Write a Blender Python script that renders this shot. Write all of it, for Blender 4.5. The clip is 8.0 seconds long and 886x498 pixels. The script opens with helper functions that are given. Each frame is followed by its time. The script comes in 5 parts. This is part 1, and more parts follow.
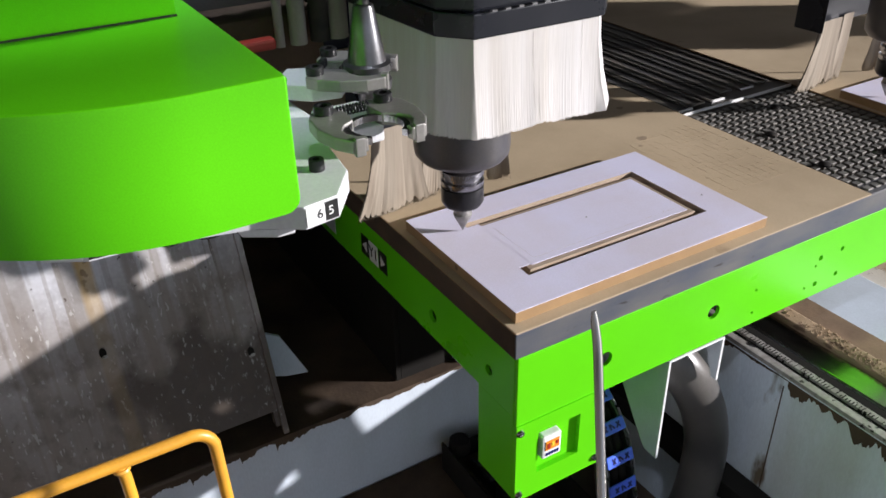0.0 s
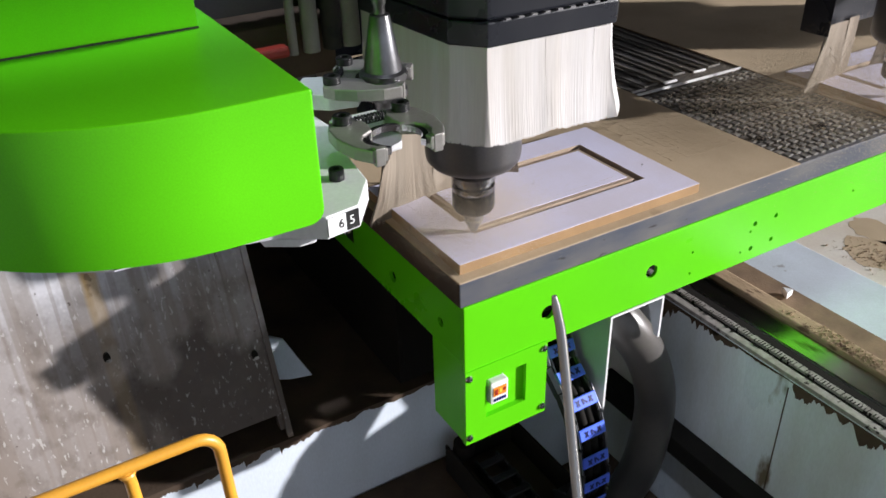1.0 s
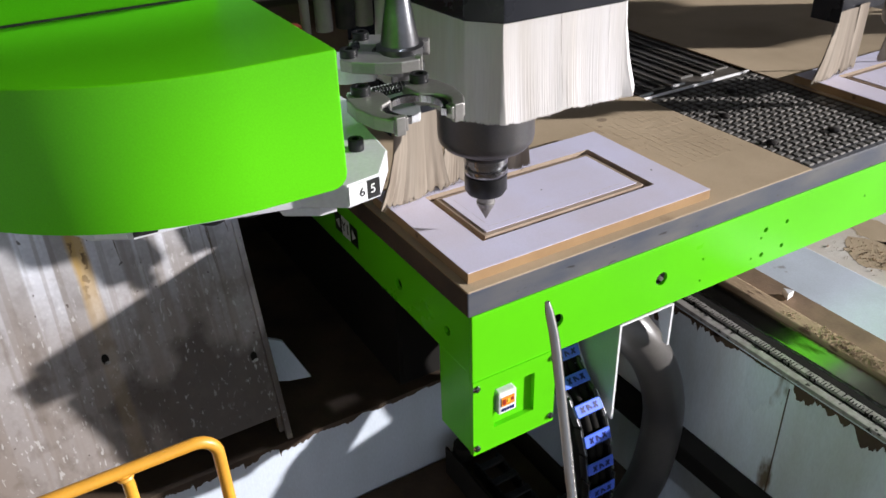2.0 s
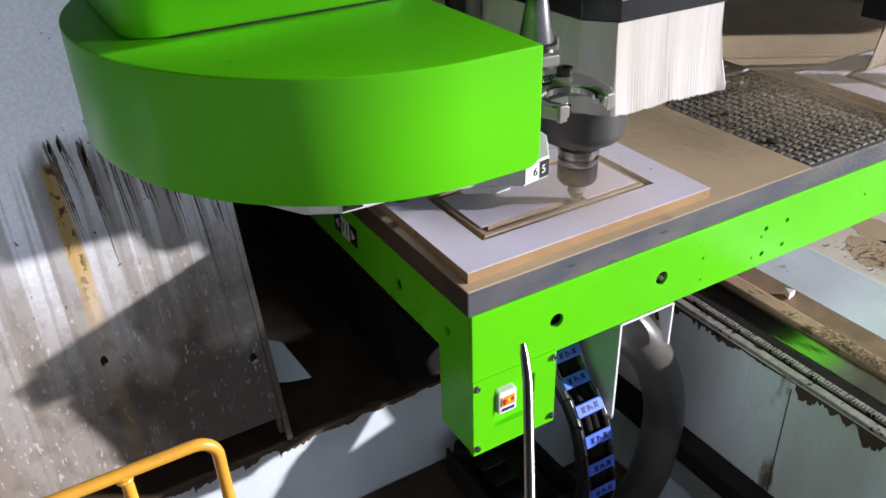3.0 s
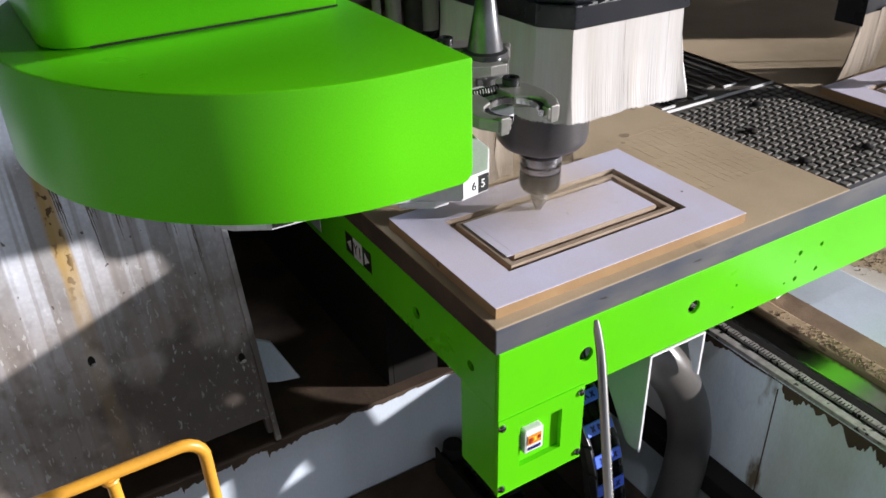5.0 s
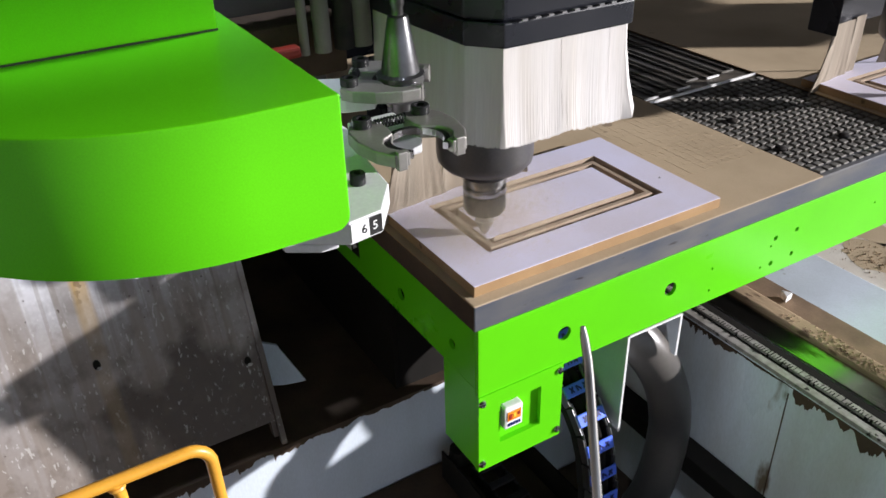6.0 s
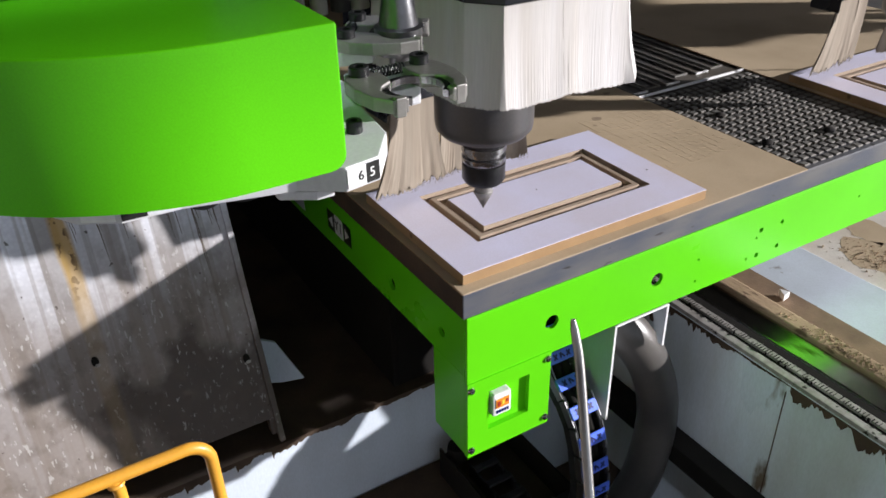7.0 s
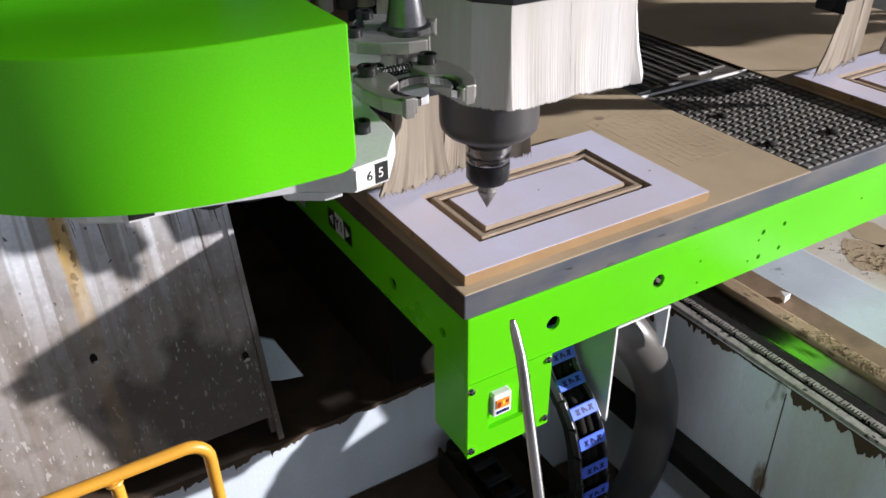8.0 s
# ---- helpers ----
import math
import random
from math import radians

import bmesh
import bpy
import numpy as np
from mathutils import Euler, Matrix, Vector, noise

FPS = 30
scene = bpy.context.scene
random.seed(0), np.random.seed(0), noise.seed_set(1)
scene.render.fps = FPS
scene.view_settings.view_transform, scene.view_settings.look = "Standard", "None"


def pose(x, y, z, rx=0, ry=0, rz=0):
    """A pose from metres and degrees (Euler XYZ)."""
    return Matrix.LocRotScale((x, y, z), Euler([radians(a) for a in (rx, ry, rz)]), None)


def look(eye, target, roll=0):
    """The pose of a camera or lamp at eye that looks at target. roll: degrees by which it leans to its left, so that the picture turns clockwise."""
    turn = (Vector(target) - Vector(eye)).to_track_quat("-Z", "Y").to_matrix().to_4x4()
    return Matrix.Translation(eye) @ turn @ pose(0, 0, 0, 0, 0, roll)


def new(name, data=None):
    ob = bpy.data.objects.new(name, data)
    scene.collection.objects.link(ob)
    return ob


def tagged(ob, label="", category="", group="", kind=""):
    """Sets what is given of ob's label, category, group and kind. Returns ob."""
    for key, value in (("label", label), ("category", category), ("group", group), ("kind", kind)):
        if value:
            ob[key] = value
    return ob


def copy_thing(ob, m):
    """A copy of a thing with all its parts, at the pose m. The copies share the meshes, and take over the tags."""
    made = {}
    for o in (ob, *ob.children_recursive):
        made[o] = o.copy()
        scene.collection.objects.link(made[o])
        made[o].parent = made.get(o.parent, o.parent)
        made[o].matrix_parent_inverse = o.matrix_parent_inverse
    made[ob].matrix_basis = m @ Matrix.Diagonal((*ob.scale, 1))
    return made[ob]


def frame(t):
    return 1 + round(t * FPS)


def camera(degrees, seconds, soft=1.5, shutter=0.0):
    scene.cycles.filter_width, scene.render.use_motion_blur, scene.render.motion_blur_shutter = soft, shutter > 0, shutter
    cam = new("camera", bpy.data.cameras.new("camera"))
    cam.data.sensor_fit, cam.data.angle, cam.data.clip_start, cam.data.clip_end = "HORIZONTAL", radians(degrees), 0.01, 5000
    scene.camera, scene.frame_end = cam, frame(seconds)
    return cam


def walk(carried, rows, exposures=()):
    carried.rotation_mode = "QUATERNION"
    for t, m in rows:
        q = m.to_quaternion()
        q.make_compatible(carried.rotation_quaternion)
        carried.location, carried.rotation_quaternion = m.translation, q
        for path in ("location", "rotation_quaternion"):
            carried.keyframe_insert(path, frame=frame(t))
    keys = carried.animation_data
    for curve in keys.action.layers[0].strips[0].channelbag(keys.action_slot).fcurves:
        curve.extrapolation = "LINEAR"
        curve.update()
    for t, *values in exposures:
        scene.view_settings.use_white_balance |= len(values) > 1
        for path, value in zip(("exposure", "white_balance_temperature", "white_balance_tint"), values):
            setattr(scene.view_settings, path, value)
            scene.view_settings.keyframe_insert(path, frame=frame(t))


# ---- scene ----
cam = camera(56.49, 8.0, soft=1.6, shutter=0.0)
CAMERA_PATH = [
    (0.0, -0.5078, -0.8125, 0.6750, 59.246, 1.235, -30.932),
    (0.5, -0.5071, -0.8080, 0.6761, 59.120, 1.249, -30.975),
    (1.0, -0.5107, -0.8070, 0.6771, 59.291, 1.434, -31.003),
    (1.5, -0.5088, -0.8059, 0.6776, 59.278, 1.412, -30.941),
    (3.0, -0.5058, -0.7989, 0.6738, 59.316, 1.592, -31.099),
    (3.5, -0.5067, -0.8072, 0.6823, 59.221, 1.548, -31.108),
    (4.0, -0.5016, -0.8060, 0.6814, 59.113, 1.445, -31.154),
    (4.5, -0.4955, -0.8033, 0.6773, 59.211, 1.422, -31.341),
    (5.8, -0.5044, -0.7907, 0.6785, 58.987, 1.122, -31.589),
    (6.0, -0.4996, -0.7852, 0.6781, 59.054, 1.302, -31.334),
    (6.5, -0.5031, -0.7830, 0.6766, 59.047, 1.156, -31.471),
    (7.0, -0.5047, -0.7828, 0.6774, 58.926, 1.003, -31.502),
    (7.5, -0.5005, -0.7793, 0.6754, 58.952, 0.948, -31.534),
    (8.0, -0.5051, -0.7738, 0.6789, 58.655, 0.499, -31.373),
]
walk(cam, [(t, pose(x, y, z, rx, ry, rz)) for t, x, y, z, rx, ry, rz in CAMERA_PATH])

# slide of the table along y, and of the router head along x and z: seconds, metres
TABLE_Y = [(0.0, -0.1269), (0.25, -0.115), (0.5, -0.0881), (0.8, -0.025), (1.0, 0.0187), (1.25, 0.0345), (1.5, 0.0338),
           (1.7, 0.0107), (1.9, -0.003), (2.8, -0.004), (3.0, -0.0013), (3.5, -0.0004), (3.7, -0.008), (3.85, -0.030), (4.0, -0.0691),
           (4.2, -0.094), (4.5, -0.0991), (5.5, -0.0991), (5.8, -0.0841), (6.0, -0.0265), (6.2, -0.004), (6.5, 0.0011), (7.0, 0.0008), (8.0, 0.0)]
HEAD_XZ = [(0.0, -0.0337, -0.0364), (0.5, -0.0236, -0.0442), (1.0, -0.0220, -0.0439), (1.35, -0.030, -0.038), (1.5, -0.0299, -0.0146),
           (1.7, -0.0063, -0.0015), (2.0, 0.0, -0.020), (2.3, 0.010, -0.044), (2.8, 0.1187, -0.0448), (3.0, 0.1686, -0.0481), (3.25, 0.235, -0.048),
           (3.5, 0.2809, -0.0472), (4.0, 0.2844, -0.0459), (4.3, 0.270, -0.0455), (4.5, 0.2471, -0.0455), (4.7, 0.1947, -0.0456), (5.2, 0.075, -0.047),
           (5.6, 0.006, -0.049), (5.8, 0.0027, -0.0496), (6.0, 0.0031, -0.0450), (6.25, 0.003, -0.030), (6.5, 0.0023, -0.0055), (7.0, 0.0012, -0.0006),
           (7.5, 0.0017, -0.0009), (8.0, 0.0045, -0.0011)]

# ---- light: low hard light from the open side of the hall, dim hall around ----
world = bpy.data.worlds.new("hall")
scene.world = world
world.use_nodes = True
world.node_tree.nodes["Background"].inputs[0].default_value = (0.62, 0.68, 0.80, 1)
world.node_tree.nodes["Background"].inputs[1].default_value = 1.08
SUN_WAY = Vector((-0.80, 0.515, -0.24))
sun = new("sun", bpy.data.lights.new("sun", "SUN"))
sun.data.energy, sun.data.angle, sun.data.color = 7.6, radians(1.2), (1.0, 0.965, 0.98)
sun.matrix_world = look((3, -2, 1.2), Vector((3, -2, 1.2)) + SUN_WAY)
# unseen spots: overhead light on sheet and cover, then added fill for side beam
for eye, aim, power, cone in (((0.15, -0.05, 2.95), (-0.42, 0.26, 0.42), 200, 22), ((-0.90, -1.60, 2.95), (0.62, -0.34, -0.35), 108, 14)):
    spot = new("unseen_spot", bpy.data.lights.new("unseen_spot", "SPOT"))
    spot.data.energy, spot.data.color, spot.data.spot_size, spot.data.spot_blend, spot.data.shadow_soft_size = power, (0.78, 0.85, 1.0), radians(cone), 0.6, 0.03
    spot.matrix_world = look(eye, aim)
scene.view_settings.exposure = 0.05


# ---- materials ----
def mat(name, color, rough=0.5, metal=0.0, dark=None, scale=8.0, mix=0.5, bump=0.0, bump_scale=200.0, stretch=(1, 1, 1), rough_var=0.1,
        spots=None, spot_scale=30.0, spot_cut=0.62, per_object=0.0):
    m = bpy.data.materials.new(name)
    m.use_nodes = True
    nt = m.node_tree
    n, l = nt.nodes, nt.links
    b = n["Principled BSDF"]
    b.inputs["Metallic"].default_value = metal
    co = n.new("ShaderNodeTexCoord")
    mp = n.new("ShaderNodeMapping")
    mp.inputs["Scale"].default_value = stretch
    l.new(co.outputs["Object"], mp.inputs[0])
    big = n.new("ShaderNodeTexNoise")
    big.inputs["Scale"].default_value, big.inputs["Detail"].default_value = scale, 6
    l.new(mp.outputs[0], big.inputs["Vector"])
    ramp = n.new("ShaderNodeMapRange")
    ramp.inputs["From Min"].default_value, ramp.inputs["From Max"].default_value = 0.35, 0.68
    l.new(big.outputs["Fac"], ramp.inputs["Value"])
    d = dark or tuple(c * 0.75 for c in color)
    base = n.new("ShaderNodeMix")
    base.data_type = "RGBA"
    base.inputs["A"].default_value, base.inputs["B"].default_value = (*color, 1), (*[c + (e - c) * mix for c, e in zip(color, d)], 1)
    l.new(ramp.outputs[0], base.inputs["Factor"])
    out = base.outputs["Result"]
    fine = n.new("ShaderNodeTexNoise")
    fine.inputs["Scale"].default_value, fine.inputs["Detail"].default_value = bump_scale, 4
    l.new(mp.outputs[0], fine.inputs["Vector"])
    hsv = n.new("ShaderNodeHueSaturation")
    vr = n.new("ShaderNodeMapRange")
    vr.inputs["To Min"].default_value, vr.inputs["To Max"].default_value = 0.88, 1.12
    l.new(fine.outputs["Fac"], vr.inputs["Value"])
    l.new(vr.outputs[0], hsv.inputs["Value"])
    l.new(out, hsv.inputs["Color"])
    out = hsv.outputs[0]
    if spots:
        sp = n.new("ShaderNodeTexNoise")
        sp.inputs["Scale"].default_value, sp.inputs["Detail"].default_value = spot_scale, 5
        l.new(mp.outputs[0], sp.inputs["Vector"])
        sr = n.new("ShaderNodeMapRange")
        sr.inputs["From Min"].default_value, sr.inputs["From Max"].default_value = spot_cut, spot_cut + 0.06
        l.new(sp.outputs["Fac"], sr.inputs["Value"])
        mx = n.new("ShaderNodeMix")
        mx.data_type = "RGBA"
        mx.inputs["B"].default_value = (*spots, 1)
        l.new(sr.outputs[0], mx.inputs["Factor"])
        l.new(out, mx.inputs["A"])
        out = mx.outputs["Result"]
    if per_object:
        oi = n.new("ShaderNodeObjectInfo")
        pv = n.new("ShaderNodeMapRange")
        pv.inputs["To Min"].default_value, pv.inputs["To Max"].default_value = 1 - per_object, 1 + per_object
        l.new(oi.outputs["Random"], pv.inputs["Value"])
        h2 = n.new("ShaderNodeHueSaturation")
        l.new(pv.outputs[0], h2.inputs["Value"])
        l.new(out, h2.inputs["Color"])
        out = h2.outputs[0]
    l.new(out, b.inputs["Base Color"])
    rr = n.new("ShaderNodeMapRange")
    rr.inputs["To Min"].default_value, rr.inputs["To Max"].default_value = max(0.02, rough - rough_var), min(1, rough + rough_var)
    l.new(big.outputs["Fac"], rr.inputs["Value"])
    l.new(rr.outputs[0], b.inputs["Roughness"])
    if bump:
        bp = n.new("ShaderNodeBump")
        bp.inputs["Strength"].default_value, bp.inputs["Distance"].default_value = bump, 0.001
        l.new(fine.outputs["Fac"], bp.inputs["Height"])
        l.new(bp.outputs[0], b.inputs["Normal"])
    return m


M_GREEN = mat("green_powder_coat", (0.112, 0.60, 0.007), 0.30, 0, (0.096, 0.52, 0.006), 5, 0.6, 0.03, 900)
# white melamine; the lavender tint puts bluish overhead light into its colour
M_WHITE = mat("cool_lit_white_melamine", (0.77, 0.76, 0.96), 0.45, 0, (0.69, 0.62, 0.67), 7, 0.55, 0.03, 500)
M_MDF = mat("raw_mdf", (0.36, 0.225, 0.105), 0.85, 0, (0.27, 0.165, 0.08), 14, 0.8, 0.25, 700, spots=(0.14, 0.085, 0.04), spot_scale=22, spot_cut=0.68)
M_CUT = mat("freshly_cut_mdf", (0.40, 0.31, 0.235), 0.9, 0, (0.30, 0.22, 0.155), 30, 0.6, 0.25, 700)
M_SPOIL = mat("dusty_spoilboard_mdf", (0.53, 0.415, 0.275), 0.9, 0, (0.41, 0.315, 0.20), 5, 0.9, 0.3, 500, spots=(0.22, 0.16, 0.10), spot_scale=9, spot_cut=0.70)
M_SLATE = mat("grey_phenolic_edge", (0.060, 0.070, 0.095), 0.5, 0, (0.13, 0.125, 0.12), 9, 0.9, 0.3, 350, stretch=(1, .5, 3), spots=(0.022, 0.020, 0.020), spot_scale=34, spot_cut=0.66)
M_DECK = mat("black_phenolic_grid", (0.035, 0.035, 0.038), 0.55, 0, (0.12, 0.10, 0.075), 9, 0.8, 0.3, 400)
M_GASKET = mat("black_rubber", (0.016, 0.016, 0.018), 0.6, 0, (0.06, 0.05, 0.04), 30, 0.6, 0.2, 500)
M_BED = mat("pale_blue_grey_paint", (0.66, 0.73, 0.82), 0.42, 0, (0.50, 0.55, 0.60), 6, 0.9, 0.12, 300, stretch=(1, 1, .35), spots=(0.13, 0.10, 0.075), spot_scale=14, spot_cut=0.69)
M_SIDE = mat("smeared_bed_paint", (0.74, 0.82, 0.90), 0.30, 0, (0.50, 0.51, 0.47), 6, 0.9, 0.12, 300, stretch=(1, 1, .3), spots=(0.16, 0.12, 0.08), spot_scale=13, spot_cut=0.645)
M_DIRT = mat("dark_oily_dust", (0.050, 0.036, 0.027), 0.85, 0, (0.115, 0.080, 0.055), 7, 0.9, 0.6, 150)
M_TAN = mat("sawdust_covered_steel", (0.42, 0.30, 0.18), 0.9, 0, (0.22, 0.15, 0.09), 9, 0.9, 0.8, 160, stretch=(1, .5, 1), spots=(0.14, 0.085, 0.05), spot_scale=40, spot_cut=0.60)
M_PALE = mat("pale_dusty_tray", (0.72, 0.69, 0.63), 0.7, 0, (0.58, 0.50, 0.40), 6, 0.8, 0.3, 200, spots=(0.42, 0.30, 0.18), spot_scale=5, spot_cut=0.62)
M_DUSTYRAIL = mat("dusty_grey_rail", (0.42, 0.40, 0.37), 0.6, 0.3, (0.22, 0.20, 0.18), 60, 0.8, 0.3, 300, spots=(0.03, 0.025, 0.02), spot_scale=70, spot_cut=0.62)
M_TROUGH = mat("brown_dusty_trough", (0.30, 0.20, 0.12), 0.9, 0, (0.10, 0.065, 0.04), 7, 0.9, 0.5, 200)
M_STEEL = mat("brushed_steel", (0.55, 0.55, 0.56), 0.30, 1, (0.42, 0.42, 0.42), 20, 0.7, 0.15, 300)
M_RODSTEEL = mat("handled_steel_rod", (0.42, 0.41, 0.40), 0.27, 1, (0.22, 0.21, 0.20), 30, 0.8, 0.1, 300, stretch=(1, 1, .1))
M_COVER = mat("greasy_steel_cover", (0.55, 0.55, 0.52), 0.22, 1, (0.16, 0.13, 0.10), 8, 0.9, 0.15, 120, stretch=(1, .25, 1), spots=(0.06, 0.045, 0.03), spot_scale=14, spot_cut=0.60)
M_GRIP = mat("grey_gripper_steel", (0.34, 0.325, 0.305), 0.42, 0.55, (0.22, 0.21, 0.20), 25, 0.7, 0.2, 300)
M_ALU = mat("pale_machined_aluminium", (0.66, 0.66, 0.69), 0.55, 0.1, (0.60, 0.60, 0.60), 18, 0.7, 0.1, 300)
M_TAPER = mat("worn_gunmetal_taper", (0.20, 0.20, 0.21), 0.30, 0.9, (0.10, 0.095, 0.09), 24, 0.8, 0.15, 220)
M_CHROME = mat("polished_tool_steel", (0.40, 0.40, 0.42), 0.24, 1, (0.22, 0.21, 0.21), 30, 0.6, 0.1, 200)
M_DARKSTEEL = mat("dark_spindle_steel", (0.11, 0.11, 0.12), 0.40, 0.6, (0.16, 0.14, 0.12), 14, 0.7, 0.1, 300)
M_BLACK = mat("black_painted_steel", (0.010, 0.012, 0.018), 0.28, 0, (0.03, 0.03, 0.035), 6, 0.6, 0.08, 300)
M_BLACKBOLT = mat("black_oxide_bolt", (0.02, 0.02, 0.022), 0.35, 0.5, (0.05, 0.05, 0.05), 60, 0.5, 0.1, 300)
M_BRISTLE = mat("white_nylon_bristles", (0.62, 0.605, 0.61), 0.95, 0, (0.51, 0.455, 0.39), 26, 0.6, 0.0, 420, stretch=(1, 1, .05))
M_BROWNBRISTLE = mat("dusty_tan_bristles", (0.30, 0.255, 0.20), 0.93, 0, (0.195, 0.155, 0.115), 45, 0.8, 0.0, 300, stretch=(1, 1, .05))
M_YELLOW = mat("yellow_safety_paint", (0.70, 0.34, 0.035), 0.38, 0, (0.45, 0.22, 0.04), 12, 0.6, 0.15, 250, spots=(0.16, 0.09, 0.04), spot_scale=22, spot_cut=0.70)
M_BLUE = mat("blue_chain_plastic", (0.10, 0.20, 0.95), 0.45, 0, (0.06, 0.12, 0.6), 30, 0.5, 0.1, 300)
M_INK = mat("dark_blue_ink", (0.008, 0.015, 0.14), 0.5, 0, (0.005, 0.01, 0.1), 30, 0.5)
M_CHAIN = mat("black_chain_plastic", (0.014, 0.014, 0.016), 0.4, 0, (0.04, 0.04, 0.04), 25, 0.6, 0.1, 300)
M_HOSE = mat("black_rubber_hose", (0.060, 0.058, 0.056), 0.32, 0, (0.11, 0.10, 0.09), 9, 0.8, 0.1, 200)
M_SHEET = mat("grey_sheet_bracket", (0.50, 0.54, 0.58), 0.40, 0, (0.38, 0.40, 0.42), 7, 0.7, 0.1, 300)
M_LABEL = mat("white_label", (0.80, 0.80, 0.80), 0.4, 0, (0.65, 0.65, 0.65), 60, 0.4)
M_LABELBLACK = mat("black_label", (0.012, 0.012, 0.012), 0.4, 0, (0.03, 0.03, 0.03), 60, 0.4)
M_RED = mat("red_enamel", (0.36, 0.035, 0.02), 0.4, 0, (0.25, 0.03, 0.02), 20, 0.6, 0.1, 300)
M_ORANGE = mat("orange_rocker", (0.85, 0.28, 0.03), 0.35, 0, (0.7, 0.2, 0.03), 40, 0.4)
M_SWITCHYELLOW = mat("yellow_print", (0.85, 0.62, 0.06), 0.4, 0, (0.7, 0.5, 0.05), 40, 0.4)
M_CREAM = mat("cream_machine_paint", (0.26, 0.245, 0.215), 0.5, 0, (0.14, 0.12, 0.10), 8, 0.7, 0.1, 300)
M_GREYPANEL = mat("grey_blue_panel", (0.30, 0.33, 0.40), 0.45, 0, (0.24, 0.26, 0.31), 5, 0.6, 0.1, 300)
M_CONCRETE = mat("dark_concrete", (0.10, 0.085, 0.07), 0.9, 0, (0.06, 0.05, 0.042), 3, 0.8, 0.5, 80)
# for the unseen walls and roof; tones set how much light they bounce
M_WALL = mat("unseen_bounce_wall", (0.20, 0.20, 0.20), 0.9, 0, (0.15, 0.148, 0.145), 2, 0.8, 0.2, 60)
M_ROOF = mat("unseen_dark_roof", (0.08, 0.08, 0.08), 0.9, 0, (0.06, 0.06, 0.06), 2, 0.8, 0.2, 60)
M_RUN = mat("grey_brown_run", (0.19, 0.17, 0.145), 0.6, 0.1, (0.09, 0.068, 0.05), 60, 0.9, 0.3, 300, stretch=(1, 1, .3), spots=(0.07, 0.05, 0.035), spot_scale=90, spot_cut=0.62)
# near-black: paints shade in gaps and holes, also grease and black parts
M_GAP = mat("near_black_shade_and_parts", (0.010, 0.009, 0.008), 0.9, 0, (0.02, 0.018, 0.015), 10, 0.7)

M_GREEN.node_tree.nodes["Principled BSDF"].inputs["Specular IOR Level"].default_value = 0.22
for dull in (M_GAP, M_DIRT, M_GASKET):
    dull.node_tree.nodes["Principled BSDF"].inputs["Specular IOR Level"].default_value = 0.15


